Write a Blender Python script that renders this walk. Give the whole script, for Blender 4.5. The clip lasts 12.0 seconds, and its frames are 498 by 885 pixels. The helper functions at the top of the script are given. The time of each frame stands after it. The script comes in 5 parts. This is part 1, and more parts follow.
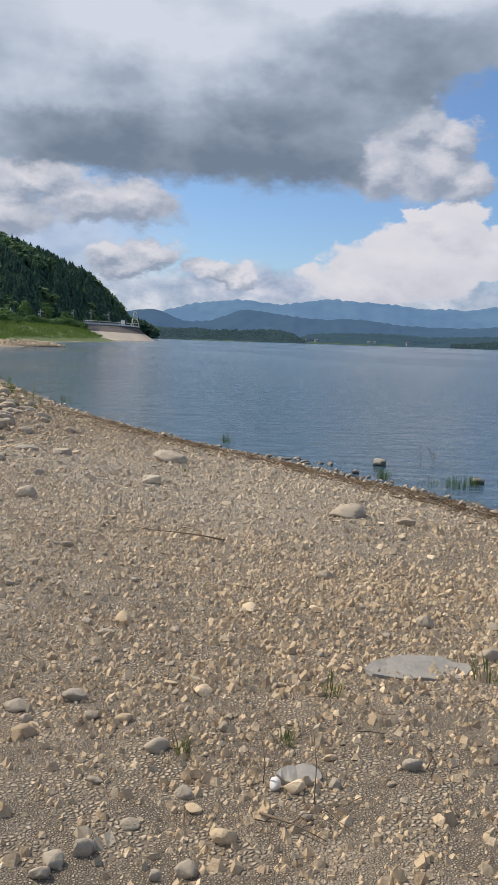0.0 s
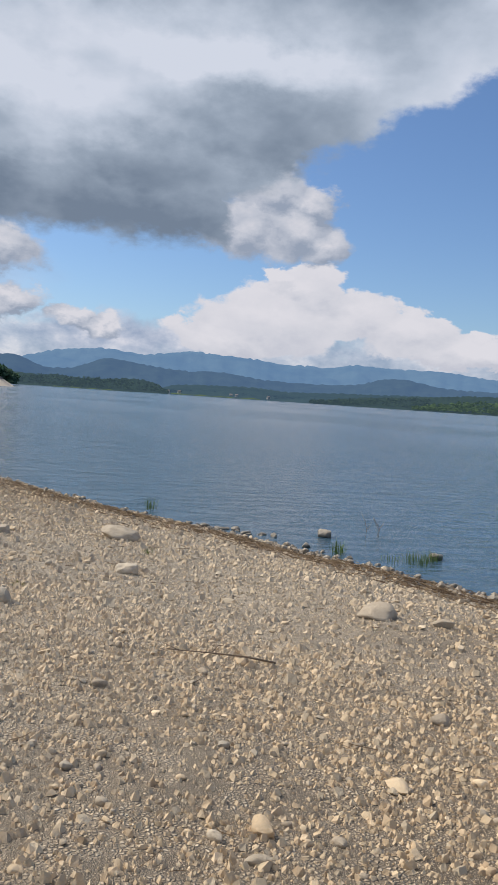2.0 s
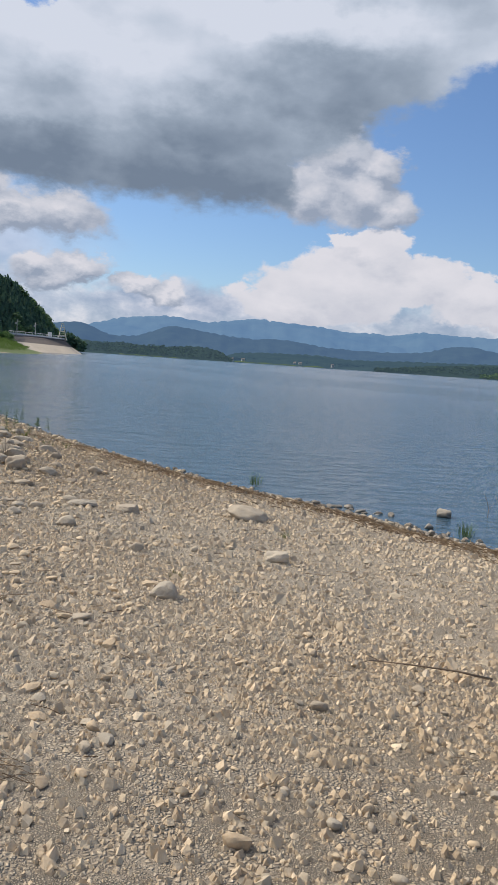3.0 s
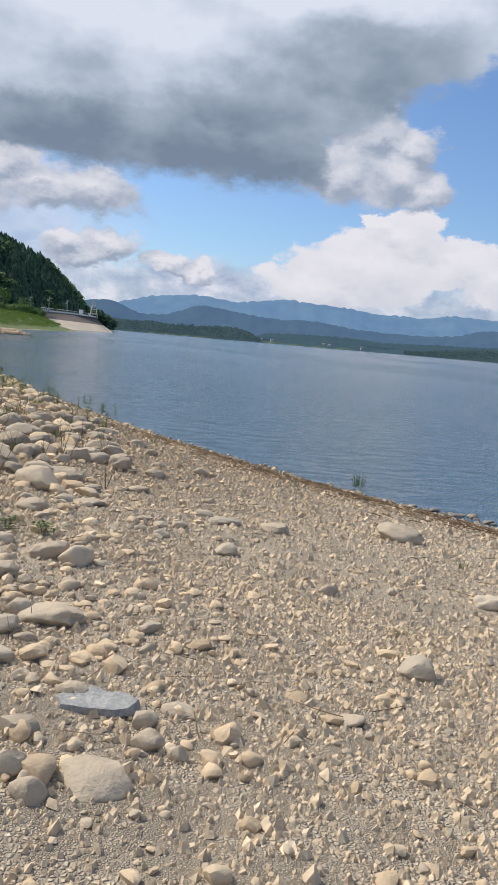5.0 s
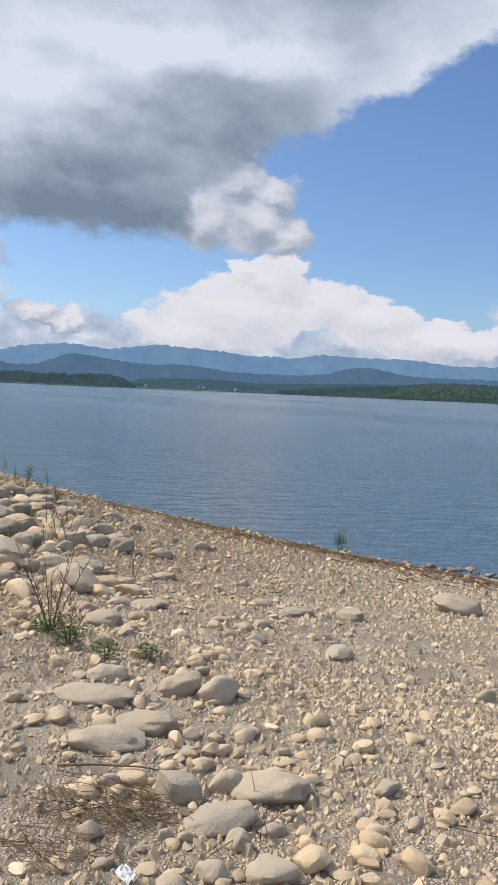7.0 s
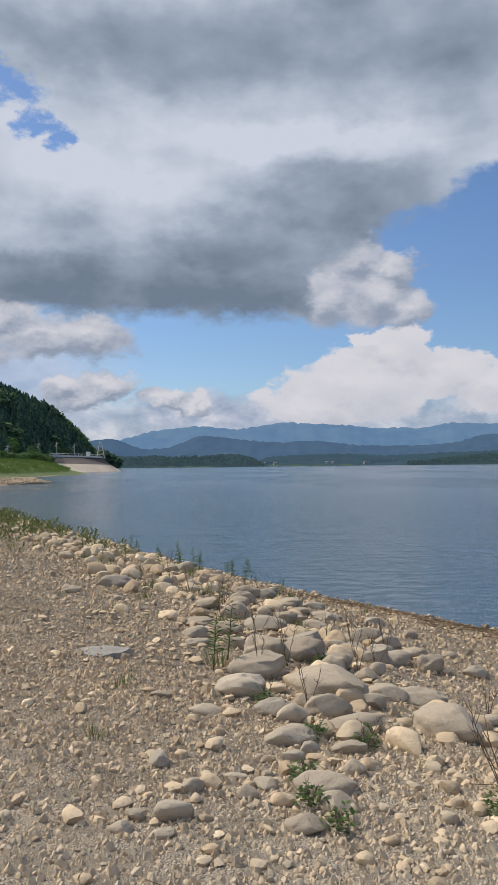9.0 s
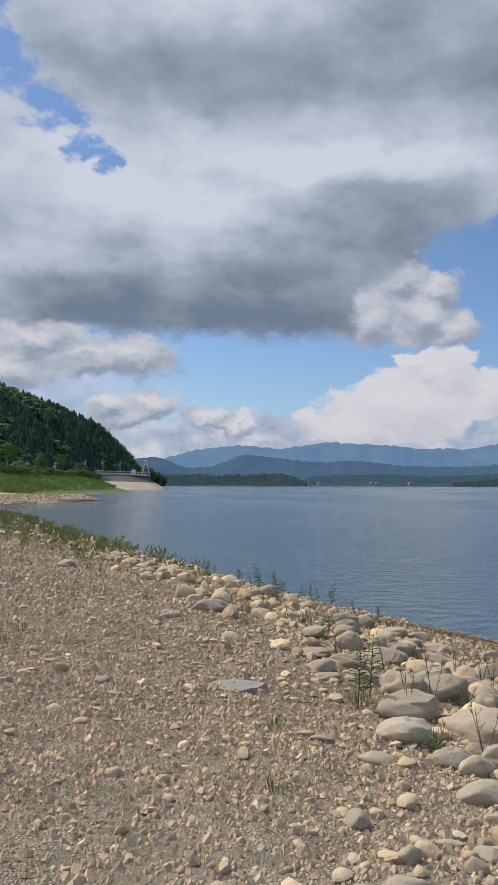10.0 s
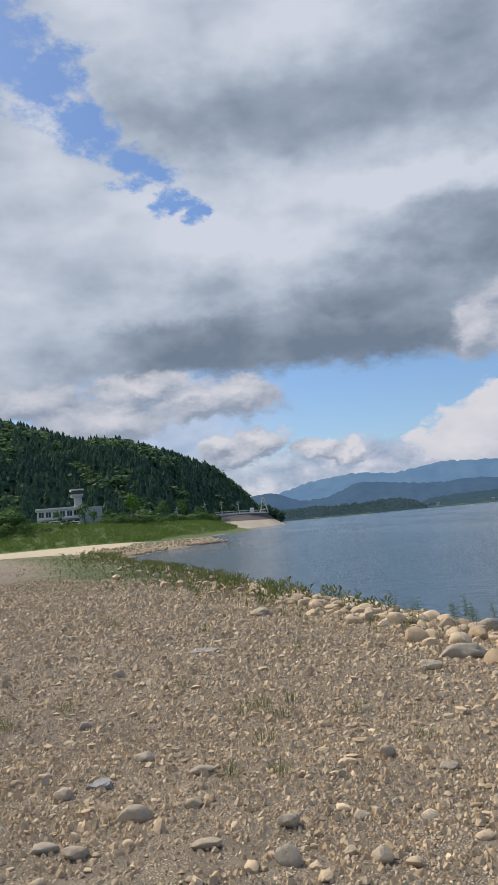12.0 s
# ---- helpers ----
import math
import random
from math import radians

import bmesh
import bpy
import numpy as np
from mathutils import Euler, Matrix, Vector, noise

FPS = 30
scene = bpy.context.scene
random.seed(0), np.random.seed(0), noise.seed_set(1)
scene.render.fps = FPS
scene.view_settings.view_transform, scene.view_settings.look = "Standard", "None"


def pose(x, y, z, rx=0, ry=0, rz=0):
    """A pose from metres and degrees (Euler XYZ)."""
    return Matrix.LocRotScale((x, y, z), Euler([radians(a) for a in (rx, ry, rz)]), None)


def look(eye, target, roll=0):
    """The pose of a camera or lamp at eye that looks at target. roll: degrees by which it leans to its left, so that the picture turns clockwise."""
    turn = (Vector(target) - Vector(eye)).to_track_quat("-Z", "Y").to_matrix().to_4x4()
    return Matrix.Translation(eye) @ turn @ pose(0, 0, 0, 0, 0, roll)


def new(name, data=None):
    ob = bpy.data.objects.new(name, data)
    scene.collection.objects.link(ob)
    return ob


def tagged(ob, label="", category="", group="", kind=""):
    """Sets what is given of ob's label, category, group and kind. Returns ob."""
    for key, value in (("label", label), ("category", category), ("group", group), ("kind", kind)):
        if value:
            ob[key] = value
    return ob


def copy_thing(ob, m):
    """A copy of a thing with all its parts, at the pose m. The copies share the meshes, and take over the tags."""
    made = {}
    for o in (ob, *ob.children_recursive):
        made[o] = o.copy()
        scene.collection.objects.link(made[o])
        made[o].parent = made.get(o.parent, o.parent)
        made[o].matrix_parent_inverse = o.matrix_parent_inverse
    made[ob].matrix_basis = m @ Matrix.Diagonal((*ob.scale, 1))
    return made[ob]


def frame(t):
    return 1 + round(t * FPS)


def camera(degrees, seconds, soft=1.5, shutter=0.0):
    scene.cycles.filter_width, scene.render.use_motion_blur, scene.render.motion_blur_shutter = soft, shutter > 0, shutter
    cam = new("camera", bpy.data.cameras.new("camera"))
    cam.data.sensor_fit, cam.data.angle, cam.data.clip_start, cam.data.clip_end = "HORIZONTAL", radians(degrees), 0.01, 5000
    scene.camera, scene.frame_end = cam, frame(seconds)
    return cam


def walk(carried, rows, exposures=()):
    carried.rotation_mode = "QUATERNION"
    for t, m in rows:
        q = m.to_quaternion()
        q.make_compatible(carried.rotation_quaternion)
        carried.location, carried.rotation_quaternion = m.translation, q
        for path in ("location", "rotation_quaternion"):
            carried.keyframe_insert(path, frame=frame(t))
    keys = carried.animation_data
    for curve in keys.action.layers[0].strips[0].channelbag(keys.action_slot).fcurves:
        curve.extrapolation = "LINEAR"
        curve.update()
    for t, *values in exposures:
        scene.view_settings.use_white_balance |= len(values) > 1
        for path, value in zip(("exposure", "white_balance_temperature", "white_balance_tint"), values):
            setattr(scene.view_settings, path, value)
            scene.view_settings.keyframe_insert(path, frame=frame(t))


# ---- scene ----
cam = camera(34.7, 12.0)
PATH = [
    (0, (0.86, 8.015, 2.267), (0.914, 9.998, 2.014), 1.9),
    (0.5, (0.522, 8.334, 2.295), (0.609, 10.315, 2.032), 2.4),
    (1, (0.277, 8.678, 2.302), (0.447, 10.661, 2.112), 2.1),
    (1.5, (-0.029, 9.089, 2.324), (0.344, 11.05, 2.208), 2.5),
    (2, (-0.438, 9.394, 2.367), (-0.045, 11.352, 2.257), 3.8),
    (2.5, (-0.744, 9.846, 2.34), (-0.417, 11.813, 2.185), 2.6),
    (3, (-1.19, 10.173, 2.367), (-0.948, 12.148, 2.167), 3.9),
    (3.5, (-1.517, 10.56, 2.381), (-1.314, 12.537, 2.156), 3.6),
    (3.7, (-1.634, 10.74, 2.419), (-1.449, 12.719, 2.197), 3.1),
    (5.3, (-2.672, 11.722, 2.42), (-2.472, 13.696, 2.166), 5.7),
    (5.5, (-2.861, 11.815, 2.454), (-2.594, 13.783, 2.215), 6.7),
    (6, (-3.186, 12.041, 2.433), (-2.909, 14.004, 2.174), 4.9),
    (6.5, (-3.508, 12.33, 2.542), (-3.08, 14.271, 2.315), 1.3),
    (6.7, (-3.677, 12.434, 2.547), (-3.187, 14.366, 2.381), 2.8),
    (8.3, (-5.134, 13.383, 2.683), (-4.858, 15.362, 2.6), 1.7),
    (8.5, (-5.3, 13.516, 2.71), (-5.035, 15.498, 2.64), 2.3),
    (9, (-5.611, 13.873, 2.744), (-5.457, 15.866, 2.802), -0.6),
    (9.5, (-6.059, 14.101, 2.752), (-6.014, 16.097, 2.856), 0.1),
    (10, (-6.457, 14.368, 2.777), (-6.411, 16.365, 2.884), 0.1),
    (10.5, (-6.787, 14.716, 2.83), (-6.738, 16.713, 2.933), -0.3),
    (11, (-7.215, 14.935, 2.845), (-7.153, 16.927, 3.017), -1.1),
    (11.3, (-7.444, 15.091, 2.858), (-7.426, 17.081, 3.055), -1.6),
    (11.5, (-7.572, 15.223, 2.837), (-7.608, 17.213, 3.04), -4.0),
    (12, (-8.046, 15.585, 2.871), (-8.272, 17.562, 3.072), -5.3),
]
walk(cam, [(t, look(eye, target, roll)) for t, eye, target, roll in PATH],
     [(0.0, 0.03), (3.5, 0.08), (5.3, 0.20), (6.6, 0.20), (8.3, -0.02), (9.5, -0.06), (12.0, -0.02)])

# ---------------------------------------------------------------- world and sun
SUN_AZ, SUN_EL = -52.0, 49.0
sun_way = Vector((math.sin(radians(SUN_AZ)) * math.cos(radians(SUN_EL)), math.cos(radians(SUN_AZ)) * math.cos(radians(SUN_EL)), math.sin(radians(SUN_EL))))
sun_data = bpy.data.lights.new("sun", "SUN")
sun_data.energy, sun_data.angle, sun_data.color = 3.8, radians(0.8), (1.0, 0.91, 0.80)
sun = new("sun", sun_data)
sun.matrix_world = look(sun_way * 100, (0, 0, 0))


class Nodes:
    """Short hand for a node tree."""

    def __init__(self, tree):
        self.tree = tree
        tree.nodes.clear()

    def add(self, kind, **kw):
        n = self.tree.nodes.new(kind)
        for k, v in kw.items():
            if k in n.inputs:
                self.put(n.inputs[k], v)
        return n

    def put(self, socket, v):
        if isinstance(v, bpy.types.NodeSocket):
            self.tree.links.new(v, socket)
        elif v is not None:
            socket.default_value = v

    def m(self, op, a, b=None, c=None, clamp=False):
        n = self.tree.nodes.new("ShaderNodeMath")
        n.operation, n.use_clamp = op, clamp
        for i, v in enumerate((a, b, c)):
            self.put(n.inputs[i], v)
        return n.outputs[0]

    def vm(self, op, a, b=None, out=0):
        n = self.tree.nodes.new("ShaderNodeVectorMath")
        n.operation = op
        self.put(n.inputs[0], a)
        self.put(n.inputs[1], b)
        return n.outputs[out]

    def smooth(self, x, lo, hi, a=0.0, b=1.0):
        n = self.tree.nodes.new("ShaderNodeMapRange")
        n.interpolation_type = "SMOOTHSTEP"
        for i, v in enumerate((x, lo, hi, a, b)):
            self.put(n.inputs[i], v)
        return n.outputs[0]

    def noise(self, vec, scale, detail=4.0, rough=0.55, distort=0.0, color=False):
        n = self.tree.nodes.new("ShaderNodeTexNoise")
        self.put(n.inputs["Vector"], vec)
        for k, v in (("Scale", scale), ("Detail", detail), ("Roughness", rough), ("Distortion", distort)):
            n.inputs[k].default_value = v
        return n.outputs["Color" if color else "Fac"]

    def voronoi(self, vec, scale, feature="F1", out="Distance", rand=1.0):
        n = self.tree.nodes.new("ShaderNodeTexVoronoi")
        n.feature = feature
        self.put(n.inputs["Vector"], vec)
        n.inputs["Scale"].default_value = scale
        n.inputs["Randomness"].default_value = rand
        return n.outputs[out]

    def mix(self, f, a, b, kind="MIX"):
        n = self.tree.nodes.new("ShaderNodeMix")
        n.data_type, n.blend_type = "RGBA", kind
        self.put(n.inputs[0], f)
        self.put(n.inputs[6], a)
        self.put(n.inputs[7], b)
        return n.outputs[2]

    def ramp(self, f, *stops):
        n = self.tree.nodes.new("ShaderNodeValToRGB")
        els = n.color_ramp.elements
        while len(els) < len(stops):
            els.new(0.5)
        for e, (p, c) in zip(els, stops):
            e.position, e.color = p, (*c, 1)
        self.put(n.inputs[0], f)
        return n.outputs[0]

    def bump(self, height, strength, distance, normal=None):
        n = self.tree.nodes.new("ShaderNodeBump")
        n.inputs["Strength"].default_value, n.inputs["Distance"].default_value = strength, distance
        self.put(n.inputs["Height"], height)
        self.put(n.inputs["Normal"], normal)
        return n.outputs[0]


def make_world():
    world = bpy.data.worlds.new("sky")
    scene.world = world
    world.use_nodes = True
    N = Nodes(world.node_tree)
    sky = N.tree.nodes.new("ShaderNodeTexSky")
    sky.sky_type, sky.sun_disc = "NISHITA", False
    sky.sun_elevation, sky.sun_rotation = radians(SUN_EL), radians(SUN_AZ)
    sky.air_density, sky.dust_density = 1.0, 0.6
    way = N.tree.nodes.new("ShaderNodeTexCoord").outputs["Generated"]
    sep = N.tree.nodes.new("ShaderNodeSeparateXYZ")
    N.put(sep.inputs[0], way)
    X, Y, Z = sep.outputs
    deg = 57.29578
    u0 = N.m("MULTIPLY", N.m("ARCTAN2", X, Y), deg)
    v0 = N.m("MULTIPLY", N.m("ARCSINE", Z), deg)
    # ragged outlines: two scales of billow push the shapes about
    stretched = N.vm("MULTIPLY", way, (1, 1, 1.7))
    big = N.vm("SUBTRACT", N.noise(stretched, 9, 3, 0.5, color=True), (0.5, 0.5, 0.5))
    fine = N.vm("SUBTRACT", N.noise(stretched, 30, 8, 0.62, color=True), (0.5, 0.5, 0.5))
    off = N.vm("ADD", N.vm("MULTIPLY", big, (5, 3.0, 0)), N.vm("MULTIPLY", fine, (3.4, 2.4, 0)))
    so = N.tree.nodes.new("ShaderNodeSeparateXYZ")
    N.put(so.inputs[0], off)
    u, v = N.m("ADD", u0, so.outputs[0]), N.m("ADD", v0, so.outputs[1])
    comb = N.tree.nodes.new("ShaderNodeCombineXYZ")
    N.put(comb.inputs[0], u)
    N.put(comb.inputs[1], v)
    uv = comb.outputs[0]

    raised = N.vm("ADD", uv, (-0.5, 0.9, 0))

    def blob(at, cu, cv, ru, rv):
        """One puff: 1 in its middle, 0 at its rim, negative outside."""
        q = N.vm("MULTIPLY", N.vm("SUBTRACT", at, (cu, cv, 0)), (1 / ru, 1 / rv, 0))
        return N.m("SUBTRACT", 1.0, N.vm("LENGTH", q, None, 1))

    def union(shapes, at=uv):
        out = blob(at, *shapes[0])
        for shape in shapes[1:]:
            out = N.m("MAXIMUM", out, blob(at, *shape))
        return out

    # the broad grey deck overhead, with a ragged break of blue
    edge = N.m("MAXIMUM", N.m("SUBTRACT", 9.6, u), N.m("SUBTRACT", N.m("SUBTRACT", v, 16.2), N.m("MULTIPLY", N.m("SUBTRACT", u, 15.0), 0.48)))
    deck = N.m("MINIMUM", N.m("SUBTRACT", v, 10.3), edge)
    gap = union([(-8.7, 22.3, 1.0, 0.8), (-10.4, 23.2, 1.7, 0.8), (-13.4, 25.2, 2.4, 1.1), (-16.4, 27.4, 2.4, 1.9), (-19, 30.5, 3.4, 2.6), (-23.5, 32.5, 5.0, 3.0), (-33, 36, 8, 4)])
    deck_mask = N.m("MULTIPLY", N.smooth(deck, -0.4, 1.0), N.smooth(N.m("ADD", gap, N.m("MULTIPLY", N.m("SUBTRACT", N.noise(stretched, 34, 7, 0.65), 0.5), 2.2)), -0.35, 0.45, 1.0, 0.0))
    # puffs under the deck, far off
    puffs = [(-10.5, 8.6, 3.2, 1.5), (-7.4, 9.1, 3.8, 1.7), (-5.0, 5.9, 2.3, 1.25), (-7.6, 5.2, 2.6, 1.2), (-1.6, 4.7, 1.7, 0.9), (0.6, 4.1, 1.8, 0.8), (10.4, 12.0, 2.6, 2.4), (13.0, 12.2, 3.0, 2.7), (15.4, 11.2, 2.4, 1.7), (8.6, 12.2, 2.6, 2.0), (11.6, 14.8, 2.6, 1.8), (14.0, 14.0, 2.2, 1.5), (-17, 8.0, 5, 2.0), (-22, 10, 5, 2), (-14, 10.0, 4.5, 1.3), (-29, 9, 6, 3)]
    heap = union(puffs)
    heap_mask = N.smooth(heap, -0.1, 0.3)
    peaks = [(9.6, 4.4, 4.6, 1.7), (12.6, 5.8, 5.6, 2.7), (15.4, 8.0, 3.0, 1.9), (13.6, 8.6, 1.6, 0.9), (18.6, 6.2, 3.2, 2.0), (22.0, 5.4, 3.4, 1.6), (27, 4.2, 8, 1.3), (42, 6, 12, 3.4)]
    anvil = union(peaks)
    anvil_mask = N.smooth(anvil, -0.03, 0.14)
    low_mask = N.m("MULTIPLY", N.smooth(N.m("SUBTRACT", 4.9, v), -0.5, 1.3), 0.85)
    veil_mask = N.m("MULTIPLY", N.smooth(union([(-13, 6.2, 11, 4.2), (2, 3.6, 9, 1.6)]), -0.1, 0.8), 0.75)

    # tones
    n_soft = N.noise(stretched, 6, 4, 0.48)
    n_mid = N.noise(stretched, 15, 4, 0.5)
    n_fine = N.noise(stretched, 26, 7, 0.6)
    low_base = N.m("MULTIPLY", N.smooth(v, 10.8, 19.5, 1.0, 0.0), N.smooth(u, -24, -7, 0.35, 1.0))
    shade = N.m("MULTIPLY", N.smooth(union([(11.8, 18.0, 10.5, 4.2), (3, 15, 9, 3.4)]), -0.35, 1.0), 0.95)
    upper = N.m("MULTIPLY", N.smooth(union([(0, 28, 14, 4), (16, 29, 12, 6)]), -0.4, 0.8), 0.66)
    streak = N.m("MULTIPLY", N.smooth(union([(9.5, 22.2, 9, 1.7), (-8, 20, 6, 2.4), (-12, 15.5, 8, 1.4)]), -0.3, 0.8), -0.38)
    dark = N.m("ADD", N.m("ADD", N.m("MAXIMUM", N.m("MAXIMUM", low_base, shade), upper), streak), N.m("ADD", N.m("MULTIPLY", N.m("SUBTRACT", n_soft, 0.40), 1.9), N.m("MULTIPLY", N.m("SUBTRACT", n_mid, 0.5), 0.6)))
    dark = N.m("ADD", N.m("MULTIPLY", dark, 0.72), N.m("ADD", 0.07, N.m("MULTIPLY", N.m("SUBTRACT", N.noise(stretched, 38, 6, 0.6), 0.5), 0.16)))
    deck_col = N.ramp(dark, (0.0, (0.61, 0.66, 0.715)), (0.25, (0.49, 0.555, 0.62)), (0.6, (0.31, 0.375, 0.44)), (1.0, (0.165, 0.215, 0.275)))
    # lit crowns, grey bellies
    crown = N.m("SUBTRACT", heap, union(puffs, raised))
    belly = N.m("SUBTRACT", N.m("ADD", 0.55, N.m("MULTIPLY", N.m("SUBTRACT", n_fine, 0.5), 1.2)), N.m("MULTIPLY", crown, 0.75))
    heap_col = N.ramp(belly, (0.0, (0.66, 0.665, 0.68)), (0.4, (0.50, 0.535, 0.58)), (0.9, (0.29, 0.345, 0.42)))
    flank = N.m("SUBTRACT", N.m("ADD", N.m("MULTIPLY", N.m("SUBTRACT", n_fine, 0.5), 0.75), 0.38), N.m("MULTIPLY", N.m("SUBTRACT", anvil, union(peaks, raised)), 0.5))
    anvil_col = N.ramp(flank, (0.1, (0.69, 0.69, 0.70)), (0.5, (0.60, 0.615, 0.64)), (0.95, (0.44, 0.47, 0.53)))
    low_col = N.ramp(n_fine, (0.35, (0.30, 0.37, 0.48)), (0.52, (0.46, 0.51, 0.59)), (0.66, (0.66, 0.67, 0.70)))
    veil_col = N.ramp(n_mid, (0.35, (0.33, 0.40, 0.52)), (0.65, (0.56, 0.60, 0.68)))
    blue = N.mix(1.0, sky.outputs[0], (0.074, 0.091, 0.107, 1), "MULTIPLY")
    col = N.mix(veil_mask, blue, veil_col)
    col = N.mix(low_mask, col, low_col)
    col = N.mix(anvil_mask, col, anvil_col)
    col = N.mix(heap_mask, col, heap_col)
    col = N.mix(deck_mask, col, deck_col)
    col = N.mix(1.0, col, (1.015, 1.0, 1.06, 1), "MULTIPLY")
    bg = N.add("ShaderNodeBackground", Color=col, Strength=1.0)
    out = N.tree.nodes.new("ShaderNodeOutputWorld")
    N.put(out.inputs[0], bg.outputs[0])


make_world()


# ---------------------------------------------------------------- materials
def material(name, build):
    mat = bpy.data.materials.new(name)
    mat.use_nodes = True
    N = Nodes(mat.node_tree)
    b = N.tree.nodes.new("ShaderNodeBsdfPrincipled")
    out = N.tree.nodes.new("ShaderNodeOutputMaterial")
    N.put(out.inputs[0], b.outputs[0])
    build(N, b)
    return mat


def where(N):
    return N.tree.nodes.new("ShaderNodeNewGeometry").outputs["Position"]


def stone_tones(N, r):
    """Dry river stone: warm greys and tans, a few slate and pale ones."""
    return N.mix(1.0, (1.055, 1.0, 0.925, 1), N.ramp(r, (0.0, (0.27, 0.212, 0.15)), (0.25, (0.43, 0.352, 0.262)), (0.5, (0.51, 0.428, 0.325)), (0.7, (0.44, 0.378, 0.294)), (0.86, (0.33, 0.305, 0.265)), (0.93, (0.57, 0.485, 0.375)), (1.0, (0.72, 0.64, 0.53))), "MULTIPLY")


def dust(N, p, col, strength=0.5):
    """Pale dried silt coats the stones of the cobble bar and the gravel below it."""
    run = N.vm("DOT_PRODUCT", p, (-0.545, 0.838, 0), 1)
    run = N.m("ADD", run, N.m("MULTIPLY", N.m("SUBTRACT", N.noise(p, 0.5, 4, 0.6), 0.5), 5.0))
    f = N.m("MULTIPLY", N.smooth(run, 9.5, 13.5), N.smooth(run, 16.0, 21.5, 1.0, 0.0))
    return N.mix(N.m("MULTIPLY", f, strength), col, (0.66, 0.58, 0.46, 1))


def build_gravel(N, b):
    p = where(N)
    att = N.tree.nodes.new("ShaderNodeAttribute")
    att.attribute_name = "grass"
    grass = att.outputs["Fac"]
    bent = N.vm("ADD", p, N.vm("MULTIPLY", N.vm("SUBTRACT", N.noise(p, 30, 3, 0.6, color=True), (0.5, 0.5, 0.5)), (0.005, 0.005, 0.005)))

    def bed(scale):
        """One bed of packed pebbles: a tone for each, dark joints and rounded tops."""
        sc = N.tree.nodes.new("ShaderNodeSeparateColor")
        N.put(sc.inputs[0], N.voronoi(bent, scale, out="Color"))
        joint = N.smooth(N.voronoi(bent, scale, "DISTANCE_TO_EDGE"), 0.0, 0.36)
        return sc.outputs[0], joint

    r1, j1 = bed(52)
    r2, j2 = bed(105)
    pick = N.smooth(N.noise(p, 4.0, 4, 0.6), 0.44, 0.56)
    tone = stone_tones(N, N.m("ADD", N.m("MULTIPLY", r1, N.m("SUBTRACT", 1.0, pick)), N.m("MULTIPLY", r2, pick)))
    joint = N.m("ADD", N.m("MULTIPLY", j1, N.m("SUBTRACT", 1.0, pick)), N.m("MULTIPLY", j2, pick))
    pebbles = N.mix(joint, (0.17, 0.135, 0.095, 1), N.mix(0.2, N.mix(1.0, tone, (1.3, 1.3, 1.3, 1), "MULTIPLY"), (0.48, 0.40, 0.31, 1)))
    sand = N.ramp(N.noise(p, 240, 3, 0.7), (0.3, (0.38, 0.31, 0.225)), (0.7, (0.52, 0.43, 0.32)))
    patch = N.m("MULTIPLY", N.smooth(N.noise(p, 1.1, 5, 0.6), 0.50, 0.72), 0.35)
    col = N.mix(patch, pebbles, sand)
    col = N.mix(N.m("MULTIPLY", N.smooth(N.noise(p, 0.35, 4, 0.55), 0.35, 0.7), 0.35), col, (0.43, 0.35, 0.25, 1))
    col = dust(N, p, col, 0.35)
    z = N.tree.nodes.new("ShaderNodeSeparateXYZ")
    N.put(z.inputs[0], p)
    wet = N.smooth(N.m("ADD", z.outputs[2], N.m("MULTIPLY", N.noise(p, 3, 3, 0.5), 0.05)), 0.045, 0.09, 1.0, 0.0)
    col = N.mix(N.m("MULTIPLY", wet, 0.62), col, (0.07, 0.055, 0.04, 1))
    green = N.ramp(N.noise(p, 1.4, 6, 0.7), (0.25, (0.05, 0.085, 0.02)), (0.5, (0.09, 0.135, 0.03)), (0.75, (0.18, 0.18, 0.065)))
    green = N.mix(0.55, green, N.ramp(N.noise(p, 0.09, 4, 0.6), (0.3, (0.045, 0.085, 0.018)), (0.7, (0.11, 0.15, 0.04))))
    gm = N.smooth(N.m("ADD", grass, N.m("MULTIPLY", N.m("SUBTRACT", N.noise(p, 2.2, 5, 0.7), 0.5), 0.9)), 0.35, 0.65)
    col = N.mix(gm, col, green)
    N.put(b.inputs["Base Color"], col)
    N.put(b.inputs["Roughness"], N.m("SUBTRACT", 0.92, N.m("MULTIPLY", wet, 0.5)))
    h = N.m("MULTIPLY", joint, N.m("SUBTRACT", 1.0, patch))
    h = N.m("ADD", h, N.m("MULTIPLY", N.noise(p, 160, 4, 0.7), 0.4))
    N.put(b.inputs["Normal"], N.bump(h, 1.0, 0.014))


